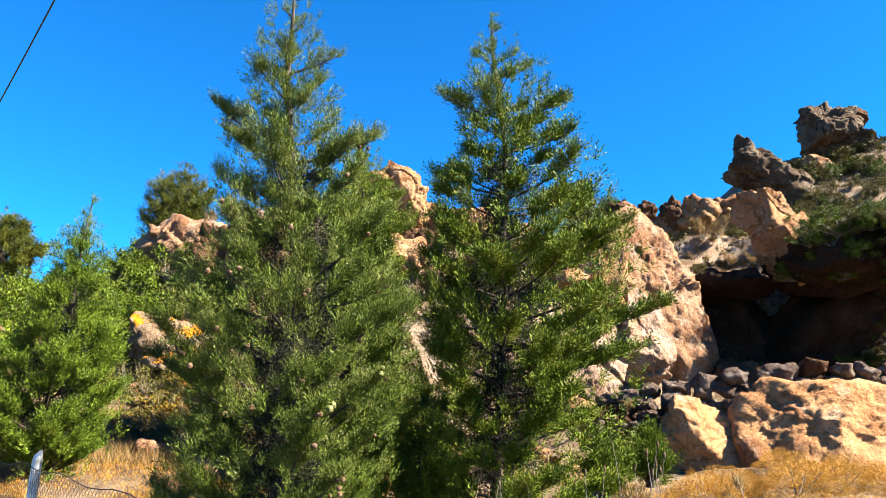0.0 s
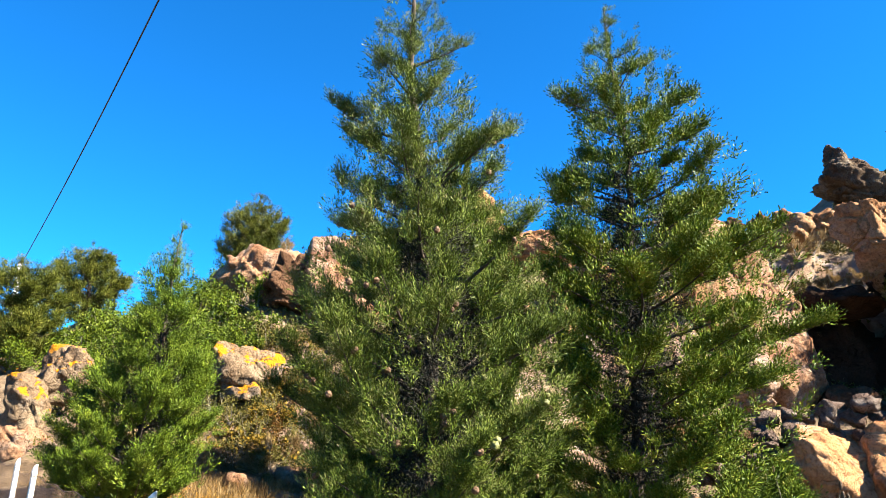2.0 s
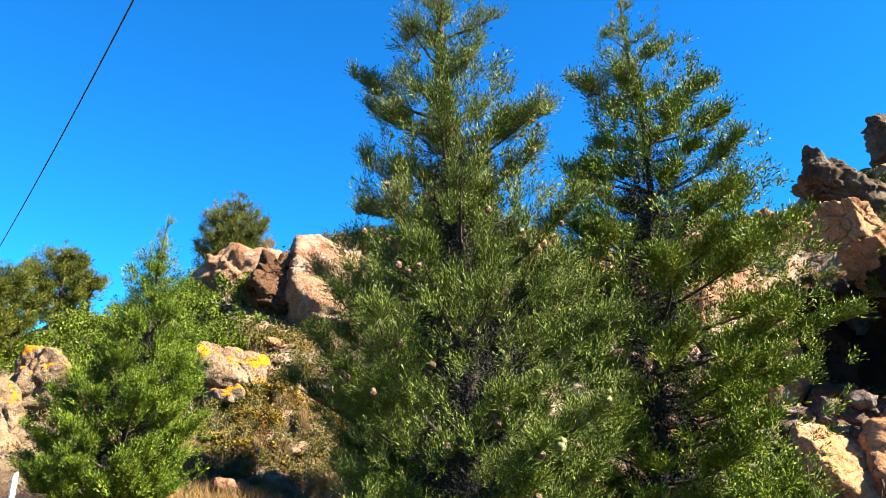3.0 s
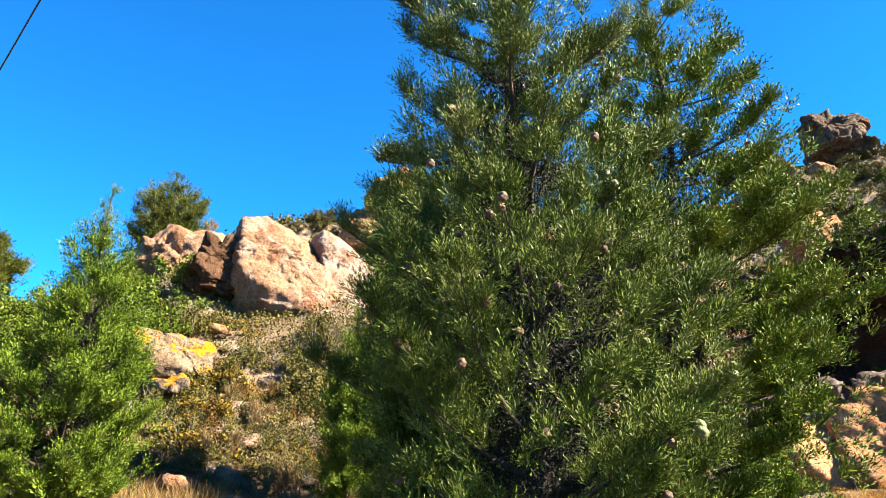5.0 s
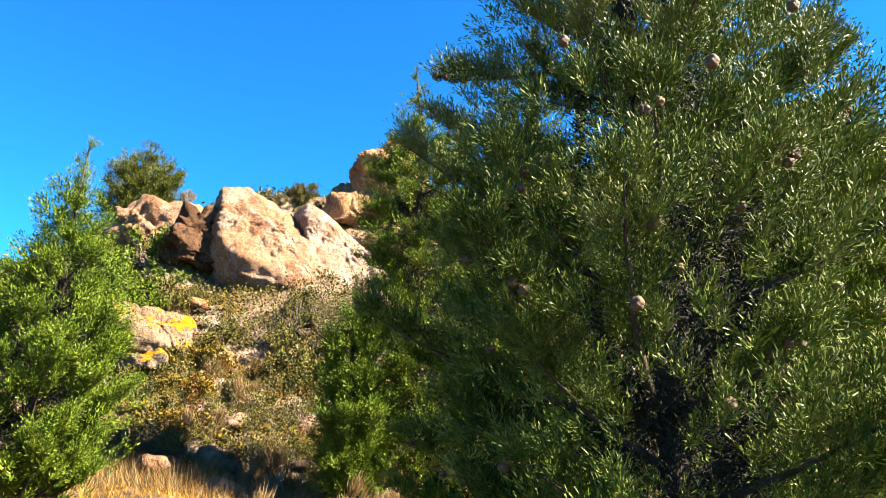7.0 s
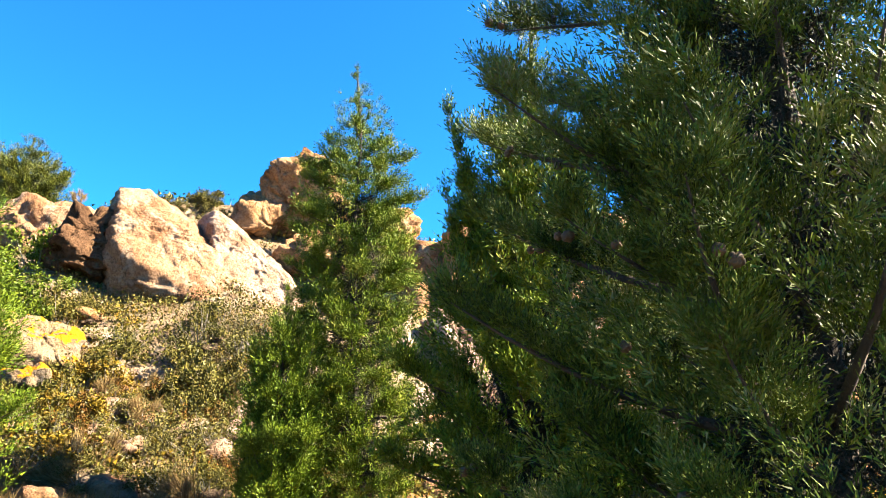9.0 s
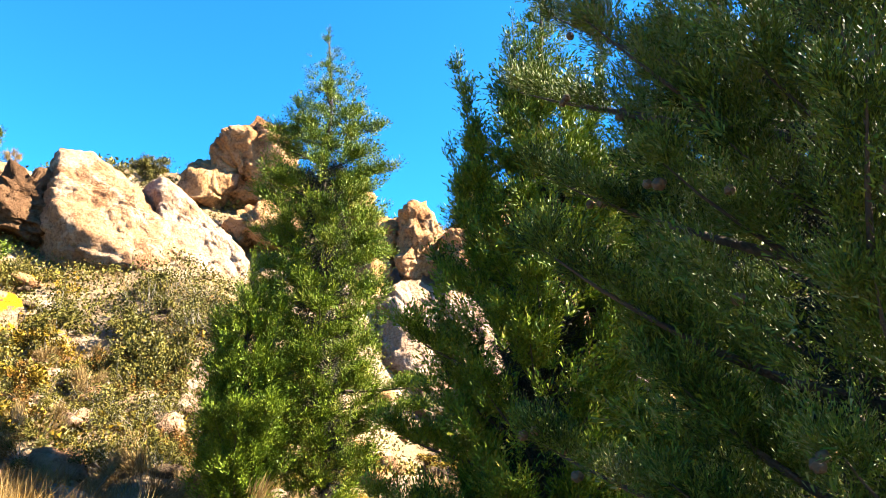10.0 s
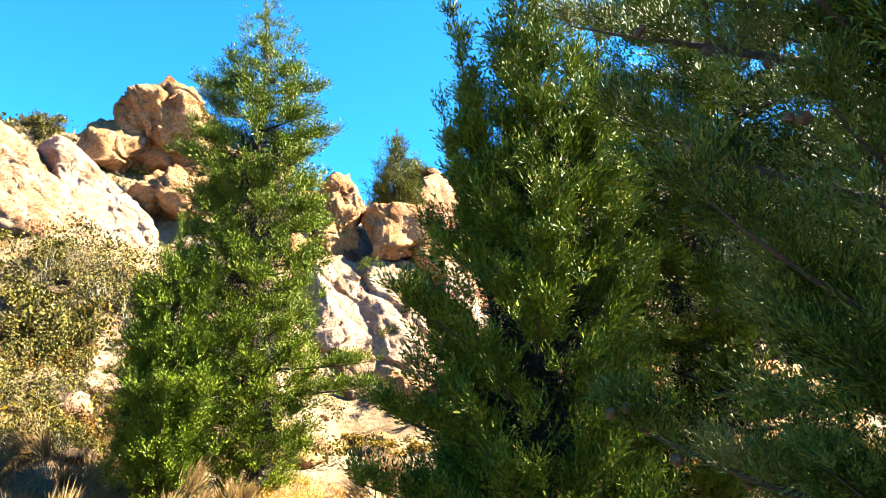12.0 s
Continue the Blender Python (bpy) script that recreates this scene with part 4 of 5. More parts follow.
tree_y, sprays_y = conifer("young_cypress", (-2.40, 11.7, 0.0), 3.0, [(0, 0.4), (0.6, 0.64), (1.4, 0.58), (2.2, 0.36), (2.7, 0.18), (3.0, 0.03)], 43, YOUNG,
    "young bright green bushy cypress", limbs=64, size=0.20, cords=52, thick=0.036, end=0.20, step=0.062, core=2.6, bare=0.40, pads=6.2, rise=(0.5, 0.9), lift=(0.9, 1.35), up=1.0, leaders=[(-2.8, 11.6, 2.3), (-2.05, 11.5, 2.5)])
tree_s, sprays_s = conifer("young_cypress", (-6.15, 10.7, 0.05), 4.5, [(0, 0.9), (0.6, 1.22), (1.3, 1.22), (2.0, 1.0), (2.7, 0.72), (3.4, 0.42), (4.0, 0.24), (4.5, 0.03)], 47, YOUNG,
    "broad bright green cypress behind the fence", limbs=116, size=0.21, cords=52, thick=0.036, end=0.20, step=0.076, core=2.6, bare=0.40, pads=6.2, lean=(0.38, 0.0), rise=(0.2, 0.55), lift=(0.55, 1.1), trunk_r=0.06, twig=0.4, tuft=0.4)
# the small tree beyond tree B's shoulder, and one on the cliff top
FAR = dict(cords=40, thick=0.036, end=0.22, core=0.8, step=0.24, twig=0.5, pads=4.5)
conifer("small_juniper", (6.3, 24.9, 7.2), 1.9, [(0, 0.7), (0.7, 0.8), (1.3, 0.5), (1.9, 0.05)], 53, CYPRESS, "small juniper on the cliff top", limbs=40, size=0.34, **FAR)
conifer("small_juniper", (5.0, 23.5, 6.5), 2.9, [(0, 1.0), (0.8, 1.05), (1.5, 0.75), (2.2, 0.35), (2.9, 0.05)], 55, DARK_GREEN, "small dark juniper rooted on the cliff block", limbs=46, size=0.36, rise=(0, 0.3), lift=(0.2, 0.6), **FAR)
conifer("small_juniper", (3.35, 11.2, 0.15), 1.0, [(0, 0.3), (0.4, 0.45), (1.0, 0.05)], 57, YOUNG, "small green juniper bush in the verge", limbs=40, size=0.22, cords=56, thick=0.03, end=0.20, step=0.09, rise=(0.5, 0.9), lift=(0.9, 1.3))
conifer("small_juniper", (2.4, 10.2, 0.1), 0.9, [(0, 0.3), (0.4, 0.45), (0.9, 0.05)], 59, YOUNG, "low green juniper bush in the dry grass", limbs=34, size=0.22, cords=56, thick=0.03, end=0.20, step=0.09, rise=(0.5, 0.9), lift=(0.9, 1.3))
conifer("small_juniper", (-0.2, 8.7, 0.0), 1.75, [(0, 0.5), (0.5, 0.62), (1.1, 0.42), (1.75, 0.06)], 58, YOUNG, "young green juniper between two tall cypresses", limbs=44, size=0.2, cords=52, thick=0.036, end=0.20, step=0.08, rise=(0.5, 0.9), lift=(0.9, 1.3))
zj = hz(-17.0, 25.6)
conifer("pine", (-17.0, 25.6, zj), 8.0 - zj, [(0, 0.8), (0.8, 1.4), (1.8, 1.6), (2.8, 1.1), (3.6, 0.3)], 63, DARK_GREEN, "irregular dark pine on the ridge", limbs=62, size=0.42, rise=(0.0, 0.5), lift=(0.1, 0.7), trunk_r=0.12, tuft=0.8, **FAR)
zj = hz(-15.7, 20.2)
conifer("pine", (-15.7, 20.2, zj), 6.2 - zj, [(0, 1.2), (0.8, 1.7), (1.9, 1.6), (2.9, 1.0), (3.6, 0.3)], 65, DARK_GREEN, "wide dark green tree behind the lichen rocks", limbs=66, size=0.42, rise=(0.1, 0.6), lift=(0.3, 0.9), trunk_r=0.1, tuft=0.8, **FAR)


# ---------------------------------------------------------------- cones
def cone_mesh(mat):
    """A round woody cone of plated scales with a point on each."""
    d, f = ICO[3]
    golden = np.arange(12)
    z = 1 - 2 * (golden + 0.5) / 12
    a = golden * 2.39996
    c = np.stack([np.sqrt(1 - z * z) * np.cos(a), np.sqrt(1 - z * z) * np.sin(a), z], -1)
    dots = np.sort(d @ c.T, axis=1)
    edge = dots[:, -1] - dots[:, -2]
    r = 0.0165 * (0.74 + 0.26 * np.clip(edge / 0.14, 0, 1) + 0.08 * np.clip((dots[:, -1] - 0.97) / 0.03, 0, 1))
    v = d * r[:, None]
    v[:, 2] *= 1.12
    return mesh_of("cone", v, f, True, [mat])


CONE_BROWN_ME, CONE_GREEN_ME = cone_mesh(CONE), cone_mesh(CONE_GREEN)
rng = np.random.default_rng(5)


def hang_cones(tree, at, number, me, lo, hi, tall_scale=1.0):
    ax = at[:, :2] - np.median(at[:, :2], axis=0)
    outer = np.where((np.linalg.norm(ax, axis=1) > 0.45) & (at[:, 2] > lo) & (at[:, 2] < hi))[0]
    for k in rng.choice(outer, number, replace=False):
        for _ in range(int(rng.integers(1, 3))):
            ob = child("cone", me, tree)
            out = np.array([*ax[k], 0])
            out = out / (np.linalg.norm(out) + 1e-6) * 0.03
            ob.matrix_basis = Matrix.Translation(Vector(at[k] + out + rng.normal(0, 0.018, 3))) @ Euler(rng.uniform(0, 6, 3)).to_matrix().to_4x4() @ Matrix.Scale(rng.uniform(0.85, 1.15) * tall_scale, 4)


hang_cones(tree_a, sprays_a, 62, CONE_BROWN_ME, 1.0, 4.4)
hang_cones(tree_a, sprays_a, 10, CONE_GREEN_ME, 0.6, 3.0, 1.1)
hang_cones(tree_b, sprays_b, 30, CONE_BROWN_ME, 1.0, 5.2, 0.9)
for k, p in enumerate([(-0.91, 3.92, 2.53), (-1.29, 3.66, 2.21), (-1.41, 3.86, 1.70), (-1.51, 4.06, 2.47)]):
    ob = child("cone", CONE_BROWN_ME, tree_a)
    ob.location = Vector(p) - tree_a.location


# ---------------------------------------------------------------- shrubs
def shrub_proto(name, seed, mat, label, leaves=1500, leaf=0.045, stems=11, bare=0.0, flat=0.75, strand=False, dome=False, category="shrub"):
    """A shrub of unit radius: stems that fork from one foot and leaves in uneven clumps at their ends."""
    rng = np.random.default_rng(seed)
    paths, tips = [], []
    for _ in range(stems):
        az, el = rng.uniform(0, 6.283), rng.uniform(0.25, 1.5)
        ln = rng.uniform(0.6, 1.05)
        p, d = curve_limb(np.array([*rng.normal(0, 0.06, 2), 0.0]), az, ln, el * 0.8, el * 1.05, rng, 5)
        p[:, 2] *= flat / 0.75
        paths.append(np.column_stack([p, np.linspace(0.022, 0.005, 5)]))
        for _ in range(1):
            i = int(rng.integers(1, 4))
            q, e = curve_limb(p[i], az + rng.normal(0, 0.9), ln * rng.uniform(0.25, 0.5), el, el * 0.9 + 0.2, rng, 3)
            paths.append(np.column_stack([q, np.linspace(0.010, 0.003, 3)]))
            tips.append(q[-1])
            tips.append(q[1])
        tips.append(p[-1])
    tips = np.array(tips)
    if dome:
        paths = [q * [0.7, 0.7, 0.7, 1] for q in paths]
    pick = rng.integers(0, len(tips), leaves)
    c = tips[pick] + rng.normal(0, 0.085, (leaves, 3))
    c[:, 2] = np.abs(c[:, 2])
    if dome:
        u = rng.normal(size=(leaves, 3))
        u[:, 2] = np.abs(u[:, 2])
        u /= np.linalg.norm(u, axis=1, keepdims=True)
        c = u * (0.80 + 0.22 * fbm(u * 2.2 + seed, 3, seed) - 0.28 * rng.uniform(0, 1, leaves) ** 2.5)[:, None] * [1, 1, flat]
    d = rng.normal(size=(leaves, 3)) + [0, 0, 0.4]
    d /= np.linalg.norm(d, axis=1, keepdims=True)
    if strand:
        d = c / (np.linalg.norm(c, axis=1, keepdims=True) + 1e-6) + (0.8 if dome else 0.4) * d
        d /= np.linalg.norm(d, axis=1, keepdims=True)
    w = np.cross(d, rng.normal(size=(leaves, 3)))
    w /= np.linalg.norm(w, axis=1, keepdims=True)
    ll = leaf * rng.uniform(0.6, 1.4, leaves)[:, None]
    wd = ll * (0.16 if dome and strand else 0.10 if strand else 0.42)
    ll = ll * (2.6 if strand else 1)
    v = np.stack([c + w * wd, c + d * ll, c - w * wd], 1).reshape(-1, 3)
    sv, sq = tubes(paths, 3)
    top = thing(name, (0, 0, 0), label, category)
    tagged(child("branchwork", mesh_of("branchwork", sv, sq, True, [TWIG]), top), kind="stuff")
    if bare < 1:
        tagged(child("foliage", mesh_of("foliage", v, np.arange(len(v)).reshape(-1, 3), False, [mat]), top), kind="stuff")
    return top


PROTO = {
    "green": [shrub_proto("evergreen_shrub", 401 + k, LEAF_GREEN, "bright green leafy shrub on the hillside", 1900, 0.062) for k in range(3)],
    "olive": [shrub_proto("maquis_shrub", 411 + k, LEAF_OLIVE, "olive-green scrub bush on the dry slope", 1400, 0.065, 8) for k in range(3)],
    "twig": [shrub_proto("twiggy_shrub", 421 + k, LEAF_OLIVE, "half-bare grey twiggy shrub", 800, 0.055, 16) for k in range(3)],
    "yellow": [shrub_proto("yellow_shrub", 431 + k, LEAF_YELLOW, "low shrub turned yellow", 1300, 0.085) for k in range(2)],
    "russet": [shrub_proto("russet_shrub", 441 + k, LEAF_RUSSET, "low shrub with rusty autumn leaves", 1100, 0.08) for k in range(2)],
    "gold": [shrub_proto("dry_spiny_shrub", 451 + k, GOLD, "dry golden dome-shaped spiny shrub", 5600, 0.030, 7, strand=True, flat=0.85, dome=True) for k in range(2)],
    "tuft": [shrub_proto("grass_tuft", 461 + k, DRY, "tuft of dry straw-coloured grass", 900, 0.11, 6, strand=True, category="grass") for k in range(2)],
}
USED = set()
# the rounded juniper on the hilltop
zj = hz(-12.0, 29.8)
conifer("juniper", (-12.0, 29.8, zj), 11.4 - zj, [(k * (11.4 - zj), r) for k, r in ((0, 1.0), (0.25, 1.5), (0.5, 1.66), (0.72, 1.45), (0.88, 1.05), (1.0, 0.5))], 471, DARK_GREEN, "rounded dark juniper on the hilltop", limbs=74, size=0.40, rise=(0.1, 0.7), lift=(0.3, 1.1), trunk_r=0.1, bare=0.45, **dict(FAR, step=0.17, core=3.0))


def plant(kind, x, y, r, tallness=1.0, z=None, group="shrubs on the hillside"):
    k = int(rng.integers(len(PROTO[kind])))
    src = PROTO[kind][k]
    zz = hz(x, y) - 0.05 * r if z is None else z
    m = Matrix.LocRotScale(Vector((x, y, zz)), Euler((rng.normal(0, 0.08), rng.normal(0, 0.08), rng.uniform(0, 6.28))), Vector((r, r * rng.uniform(0.9, 1.1), r * tallness)))
    tagged(src, group=group)
    if (kind, k) not in USED:
        USED.add((kind, k))
        src.matrix_basis = m
        return src
    ob = copy_thing(src, Matrix())
    ob.matrix_basis = m
    return ob


def band(kind, number, x0, x1, y0, y1, r0, r1, tallness=1.0, group="shrubs on the hillside"):
    for _ in range(number):
        x, y = rng.uniform(x0, x1), rng.uniform(y0, y1)
        plant(kind, x, y, rng.uniform(r0, r1), tallness * rng.uniform(0.85, 1.2), group=group)


# west slope: bright shrubs round the lichen rocks, olive scrub and grey twigs under the boulder
band("green", 26, -12.5, -7.6, 16.5, 21.5, 0.6, 1.05, 1.0)
band("green", 10, -13, -9.5, 22, 26, 0.6, 1.0)
band("green", 20, -9.6, -7.0, 17.4, 18.9, 0.45, 0.7)
band("green", 16, -22, -13.2, 15.5, 19.5, 0.6, 1.1)
band("olive", 16, -24, -13, 20, 26, 0.7, 1.1)
band("green", 22, -15.5, -11.0, 19, 24, 0.7, 1.1)
band("olive", 46, -8.0, -0.5, 15.8, 19.6, 0.4, 0.75)
band("twig", 64, -7.8, -0.8, 14.8, 19.4, 0.4, 0.7)
band("twig", 26, -6.2, -2.2, 13.6, 16.8, 0.35, 0.6)
band("olive", 14, -6.2, -2.2, 13.8, 16.8, 0.3, 0.5)
band("yellow", 8, -6.6, -5.0, 15.4, 17.2, 0.35, 0.6)
band("russet", 28, -6.0, -1.0, 14.2, 17.4, 0.3, 0.55)
for x, y, r, kd in [(-5.4, 14.3, 0.62, "yellow"), (-5.75, 14.6, 0.4, "yellow"), (-5.3, 15.2, 0.5, "twig"), (-5.6, 15.4, 0.45, "twig"), (-4.9, 13.4, 0.35, "olive")]:
    plant(kd, x, y, r, 0.8)
# top of the west hill
band("olive", 50, -8, 0.5, 24.8, 29, 0.45, 0.8, 0.8)
band("olive", 8, -8.8, -3.0, 23.2, 25, 0.4, 0.6, 0.8)
# gully and cliff
band("green", 6, -1.6, 0.8, 19.0, 22.5, 0.35, 0.6)
band("olive", 14, -1.5, 7, 18.0, 20.5, 0.25, 0.5)
for x, y, z, r, kd in [(3.4, 21.2, 4.3, 0.4, "green"), (3.7, 20.4, 2.3, 0.5, "olive"), (2.4, 19.9, 1.6, 0.35, "green"), (-1.3, 23.3, 7.3, 0.7, "green"), (8.9, 23.2, 5.7, 0.45, "olive"), (0.2, 22.6, 6.0, 0.5, "olive")]:
    plant(kd, x, y, r, 1.0, z)
# east hillside over the cave, spread as seen from the lane
for k in range(112):
    b, d = radians(rng.uniform(25.5, 35)), rng.uniform(29, 40)
    plant("olive" if k % 4 else "green", d * math.sin(b), d * math.cos(b), rng.uniform(0.6, 1.05), 0.85)
for k in range(26):
    x, y = rng.uniform(13.0, 17.5), rng.uniform(21.0, 25.5)
    plant("green" if k % 3 else "olive", x, y, rng.uniform(0.6, 0.95), 0.85, np.interp(y, [21, 22.5, 25.5], [6.4, 7.5, 7.8]))
for k in range(54):
    x, z = rng.uniform(12.2, 16.5), rng.uniform(5.3, 7.7)
    bulge = 1 - ((x - 15.4) / 3.4) ** 2 - ((z - 6.5) / 1.45) ** 2
    plant("green" if k % 3 else "olive", x, 24.2 - 3.6 * math.sqrt(max(bulge, 0.02)), rng.uniform(0.5, 0.8), 0.85, z)
for k in range(16):
    b, d = radians(rng.uniform(26.5, 30)), rng.uniform(29.5, 34)
    plant("olive", d * math.sin(b), d * math.cos(b), rng.uniform(0.6, 0.9), 0.85)
band("green", 8, 16.3, 20, 32.5, 35.5, 0.6, 1.0)
band("olive", 14, 17, 21, 34.5, 38, 0.6, 1.0, 0.8)
band("olive", 12, 18, 25, 33, 37, 0.7, 1.2, 0.8)
band("olive", 10, 8.0, 14, 29, 32, 0.4, 0.7)
# verge: golden spiny domes and green bits
for x, y, r, h in [(3.75, 9.9, 0.62, 0.95), (4.35, 10.3, 0.5, 0.9), (5.1, 10.1, 0.75, 0.85), (5.9, 10.4, 0.7, 0.8), (3.1, 9.6, 0.4, 0.7), (6.7, 10.2, 0.8, 0.8), (2.5, 9.0, 0.45, 0.6), (1.9, 8.7, 0.45, 0.6), (1.2, 8.6, 0.4, 0.6), (4.8, 11.4, 0.6, 0.8), (5.7, 11.5, 0.6, 0.75), (6.6, 11.4, 0.65, 0.7), (7.6, 11.0, 0.7, 0.7),
                   (-3.6, 7.9, 0.6, 0.85), (-4.3, 8.1, 0.65, 0.9), (-4.9, 8.4, 0.55, 0.8), (-2.9, 7.6, 0.5, 0.7), (-3.2, 8.6, 0.55, 0.8), (-5.5, 8.9, 0.5, 0.8), (-2.1, 8.3, 0.45, 0.6)]:
    plant("gold", x, y, r, h * 0.92, group="golden spiny shrubs")
band("yellow", 6, -0.5, 2.5, 14.0, 17.5, 0.25, 0.45, 0.7)
band("tuft", 34, -6.5, -1.8, 12.5, 17.5, 0.25, 0.5, 1.0, "grass tufts")
band("tuft", 14, -3.5, 4, 7.5, 11, 0.3, 0.5, 1.0, "grass tufts")
for k in range(12):
    plant("tuft", rng.uniform(9.6, 11.6), rng.uniform(23.2, 25.5), rng.uniform(0.3, 0.5), 1.0, 6.15, "grass tufts")
band("tuft", 12, 8.8, 11.6, 26.2, 28.2, 0.4, 0.7, 1.0, "grass tufts")
for x, y, z, r in [(11.0, 28.0, 8.1, 0.9), (11.6, 27.9, 8.1, 0.8), (10.6, 28.2, 8.2, 0.6), (-8.2, 23.2, 7.2, 0.4)]:
    plant("tuft", x, y, r, 1.0, z, "grass tufts")


# ---------------------------------------------------------------- grass, litter and stalks
def blades(name, label, spots, tall, width, mat, seed):
    rng = np.random.default_rng(seed)
    n = len(spots)
    d = rng.normal(0, 0.35, (n, 3)) + [0, 0, 1]
    d /= np.linalg.norm(d, axis=1, keepdims=True)
    w = np.cross(d, rng.normal(size=(n, 3)))
    w /= np.linalg.norm(w, axis=1, keepdims=True)
    t = tall * rng.uniform(0.4, 1.3, (n, 1))
    bend = rng.normal(0, 0.25, (n, 3)) * t
    bend[:, 2] = -np.abs(bend[:, 2]) * 0.4
    v = np.stack([spots - w * width, spots + w * width, spots + d * t + bend], 1).reshape(-1, 3)
    return tagged(new(name, mesh_of(name, v, np.arange(3 * n).reshape(-1, 3), False, [mat])), label, "grass", kind="stuff")


def spots_in(n, x0, x1, y0, y1, seed, gap=0.1):
    rng = np.random.default_rng(seed)
    x, y = rng.uniform(x0, x1, n), rng.uniform(y0, y1, n)
    keep = fbm(np.stack([x * 0.8, y * 0.8, 0 * x], -1), 3, seed) > gap
    x, y = x[keep], y[keep]
    return np.stack([x, y, height(x, y) - 0.01], -1)


blades("dry_grass", "dry straw-coloured grass on the verge", spots_in(34000, -8, 8, 6.5, 12.5, 1), 0.17, 0.0045, GOLD, 2)
blades("slope_grass", "sparse dry grass on the lower slope", spots_in(40000, -9, -1.5, 12, 20, 3), 0.18, 0.006, DRY, 4)
blades("dry_tussocks", "pale dry tussocks at the foot of the slope", spots_in(16000, -7.5, -2.2, 11.4, 14.2, 8, -0.1), 0.30, 0.005, DRY, 9)
blades("hilltop_grass", "dry grass along the hilltop", spots_in(16000, -14, 14, 20, 31, 6, 0.2), 0.28, 0.012, DRY, 7)


def scrub(name, label, spots, leaves, leaf, spread, mat, seed):
    """Low ground cover: many small leaf tufts, one sheet of stuff."""
    rng = np.random.default_rng(seed)
    n = len(spots)
    c = np.repeat(spots, leaves, 0) + rng.normal(0, 1, (n * leaves, 3)) * [spread, spread, spread * 0.6] + [0, 0, spread * 0.7]
    d = rng.normal(size=c.shape) + [0, 0, 0.5]
    d /= np.linalg.norm(d, axis=1, keepdims=True)
    w = np.cross(d, rng.normal(size=c.shape))
    w /= np.linalg.norm(w, axis=1, keepdims=True)
    ll = leaf * rng.uniform(0.6, 1.4, (len(c), 1))
    v = np.stack([c + w * ll * 0.35, c + d * ll, c - w * ll * 0.35], 1).reshape(-1, 3)
    return tagged(new(name, mesh_of(name, v, np.arange(len(v)).reshape(-1, 3), False, [mat])), label, "undergrowth", kind="stuff")


scrub("low_scrub", "low olive scrub covering the slope", spots_in(6500, -12, 2, 14, 24, 21, -0.15), 13, 0.065, 0.13, LEAF_OLIVE, 22)
scrub("yellow_scrub", "low yellowing scrub on the slope", spots_in(1500, -8, 0, 14, 19.5, 23, 0.05), 14, 0.07, 0.12, LEAF_YELLOW, 24)
scrub("hilltop_scrub", "low olive scrub on the hilltop", spots_in(3000, -12, 22, 24.5, 34, 25, -0.1), 12, 0.12, 0.18, LEAF_OLIVE, 26)
scrub("verge_scrub", "low golden scrub on the verge", spots_in(1500, -7, 8, 7.2, 12.5, 27, 0.0), 34, 0.024, 0.09, GOLD, 28)


def stalk(at, tall, seed):
    """A dry flower stalk with a fluffy seed head."""
    rng = np.random.default_rng(seed)
    p, d = curve_limb(np.zeros(3), rng.uniform(0, 6), tall, 1.45, 1.35, rng, 6)
    v, q = tubes([np.column_stack([p, np.linspace(0.004, 0.002, 6)])], 4)
    top = thing("seed_stalk", at, "dry stalk with a brown seed head", "plant", "seed stalks in the verge")
    child("stem", mesh_of("stem", v, q, True, [TWIG]), top)
    s, f = ICO[3]
    h = s * [0.011, 0.011, 0.032] * (1 + 0.25 * fbm(s * 6 + seed, 3, seed))[:, None]
    child("seed_head", mesh_of("seed_head", h + p[-1], f, True, [SEED]), top)


rng = np.random.default_rng(9)
for k in range(26):
    x, y = rng.uniform(0.2, 2.2), rng.uniform(5.6, 6.6)
    stalk((x, y, hz(x, y)), rng.uniform(0.7, 1.35), 500 + k)

# ---------------------------------------------------------------- fence
FENCE = [(-10.2, 12.6), (-6.9, 9.25), (-5.85, 8.1), (-2.66, 4.6), (0.6, 1.15), (3.9, -2.3)]
TOP = [0.88, 0.9, 0.92, 1.06, 1.25, 1.3]


def post(x, y, top, tip):
    """A split wooden post with a chipped, slanted head."""
    bm = bmesh.new()
    z0 = hz(x, y) - 0.25
    rings = []
    rg = random.Random(int(x * 100))
    for z, r in ((z0, 0.036), (z0 + 0.5, 0.034), (top - 0.3, 0.032), (top - 0.02, 0.030), (top + 0.03, 0.022)):
        rings.append([bm.verts.new((r * math.cos(a) * rg.uniform(0.88, 1.12) + tip * (z - z0), r * math.sin(a) * rg.uniform(0.88, 1.12), z - z0 + (0.02 * math.cos(a) if z > top else 0))) for a in [i * math.pi / 4 for i in range(8)]])
    for a, b in zip(rings, rings[1:]):
        for i in range(8):
            bm.faces.new((a[i], a[(i + 1) % 8], b[(i + 1) % 8], b[i]))
    bm.faces.new(rings[-1])
    bm.faces.new(rings[0][::-1])
    me = bpy.data.meshes.new("post")
    bm.to_mesh(me)
    bm.free()
    me.materials.append(PAINT)
    return me, (x, y, z0)


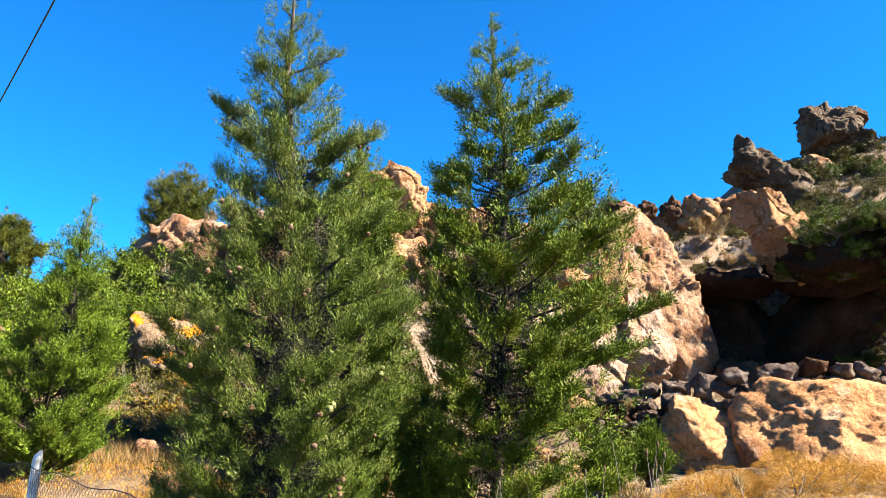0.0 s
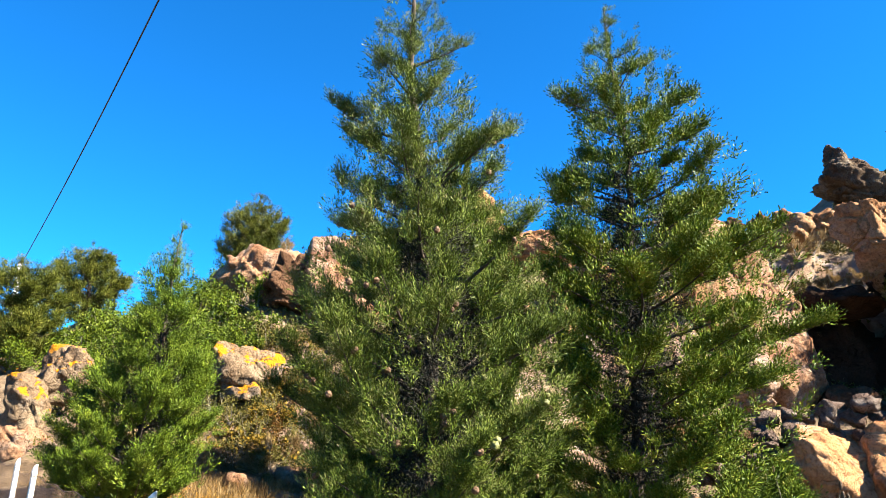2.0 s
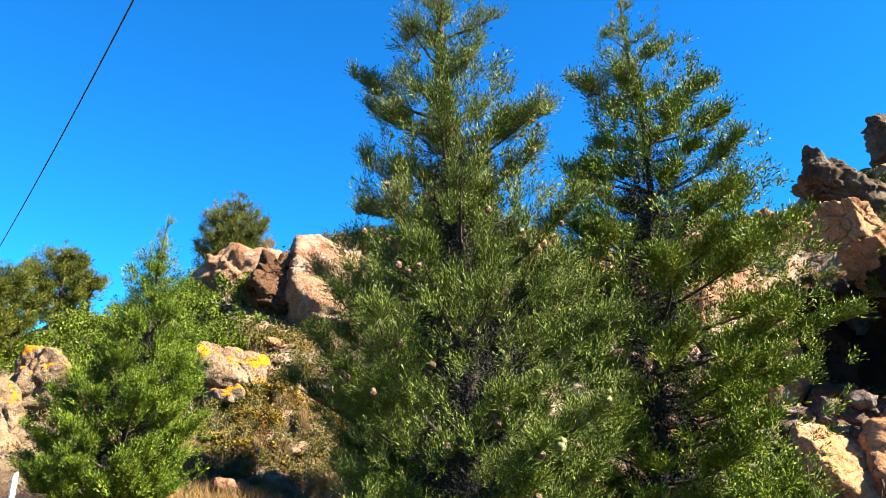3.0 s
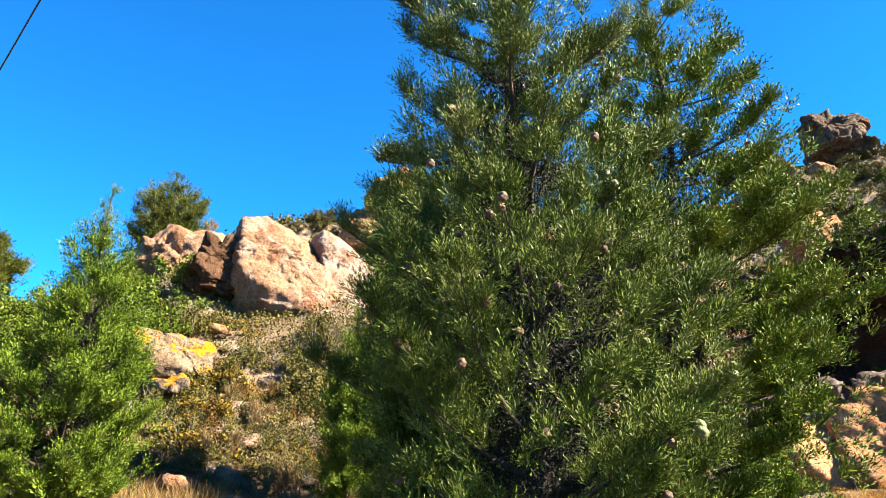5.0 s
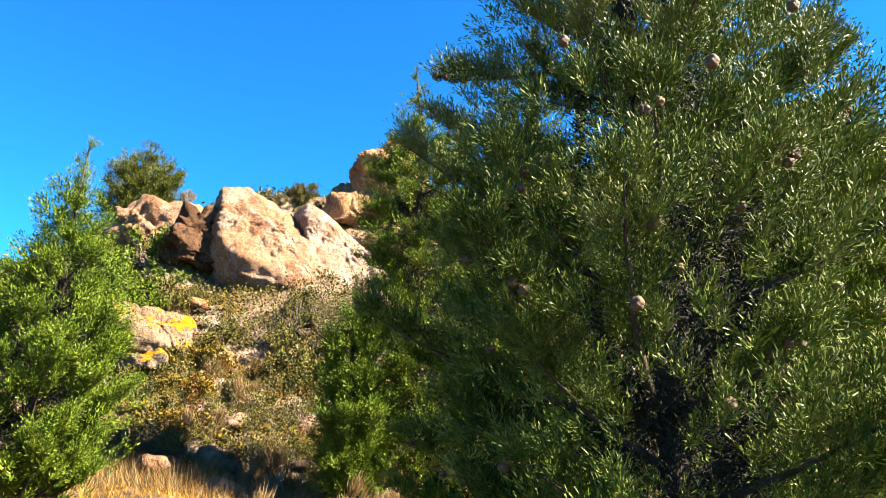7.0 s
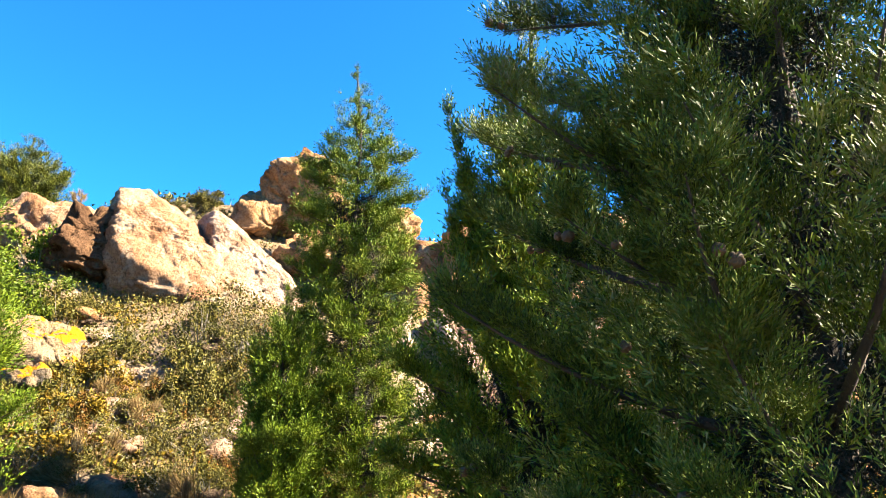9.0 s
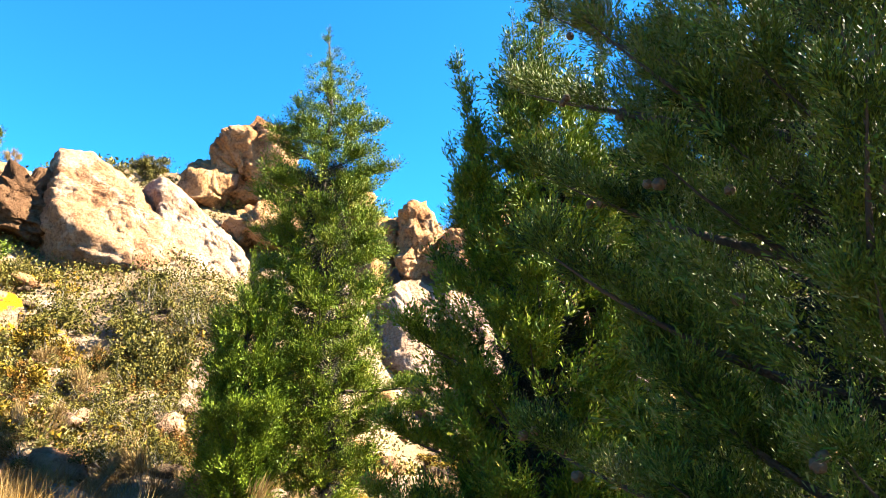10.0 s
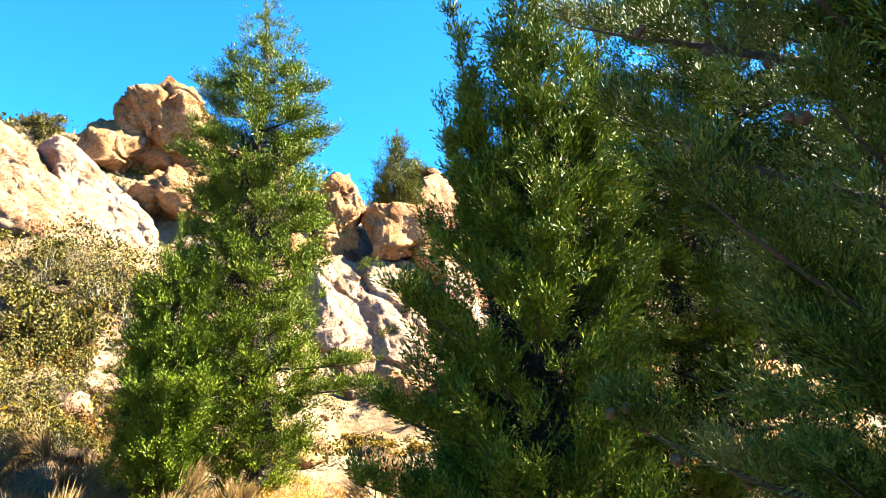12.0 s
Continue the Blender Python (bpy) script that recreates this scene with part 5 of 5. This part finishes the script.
fence = thing("wire_fence", (-5.85, 8.1, 0), "sagging rusty wire-mesh fence on white posts", "fence")
for (x, y), t in zip(FENCE, TOP):
    me, at = post(x, y, t + 0.05, 0.03)
    ob = child("post", me, fence, "whitewashed wooden fence post")
    ob.location = Vector(at) - fence.location
paths, top_paths = [], []
rng = np.random.default_rng(3)
for (a, b, ta, tb) in zip(FENCE[:-1], FENCE[1:], TOP[:-1], TOP[1:]):
    a, b = np.array(a), np.array(b)
    ln = np.linalg.norm(b - a)
    t = np.linspace(0, 1, 25)
    sag = 0.05 * np.sin(t * np.pi) + 0.015 * np.sin(t * 31)
    line = np.column_stack([a + (b - a) * t[:, None], ta + (tb - ta) * t - sag])
    top_paths.append(np.column_stack([line, np.full(25, 0.0035)]))
    cell = 0.055
    for s in np.arange(-1.0, ln, cell):
        for sg in (1, -1):
            s0 = s if sg > 0 else s + 1.0
            zz = np.linspace(0, 1.0, 12)
            along = s0 + sg * zz * 1.0 + 0.008 * np.sin(zz * 60)
            ok = (along >= 0) & (along <= ln)
            if ok.sum() < 3:
                continue
            u = along[ok] / ln
            p = np.column_stack([a + (b - a) * u[:, None], np.interp(u, t, line[:, 2]) - zz[ok] * 0.9, np.full(ok.sum(), 0.0013)])
            paths.append(p)
v, q = tubes(paths, 3)
child("wire_mesh", mesh_of("wire_mesh", v - np.array(fence.location), q, True, [RUST]), fence, "rusty diamond wire mesh")
barbs = []
for p in top_paths:
    for i in range(1, 24, 2):
        c = p[i, :3]
        for _ in range(2):
            d = rng.normal(0, 0.02, 3)
            barbs.append(np.array([[*(c - d), 0.0012], [*c, 0.0016], [*(c + d), 0.0012]]))
v, q = tubes(top_paths + barbs, 4)
child("top_wire", mesh_of("top_wire", v - np.array(fence.location), q, True, [RUST]), fence, "twisted barbed top wire")

# ---------------------------------------------------------------- overhead line
CABLE_END = (7.0, -4.0, 13.5)
POLE = np.array([-21.4, 27.3])
z0 = hz(*POLE)
line_pole = thing("utility_pole", (*POLE, z0), "weathered pole carrying an overhead cable", "pole")
v, q = tubes([np.array([[0, 0, -0.4, 0.12], [0, 0, 3, 0.11], [0, 0, 7.75 - z0, 0.09], [0, 0, 7.8 - z0, 0.03]])], 12)
child("shaft", mesh_of("shaft", v, q, True, [PAINT]), line_pole, "bleached pole shaft")
v, q = tubes([np.array([[-0.5, 0, 7.2 - z0, 0.04], [0.5, 0, 7.2 - z0, 0.04]])], 6)
child("crossarm", mesh_of("crossarm", v, q, True, [RUST]), line_pole, "rusty crossarm")
t = np.linspace(0, 1, 60)
P1, P2 = np.array([*POLE, 7.6]), np.array(CABLE_END)
cab = P1 + (P2 - P1) * t[:, None]
cab[:, 2] -= 1.0 * np.sin(t * np.pi)
v, q = tubes([np.column_stack([cab, np.full(60, 0.017)])], 8)
tagged(new("overhead_cable", mesh_of("overhead_cable", v, q, True, [CABLE])), "dark twisted overhead cable against the sky", "cable")
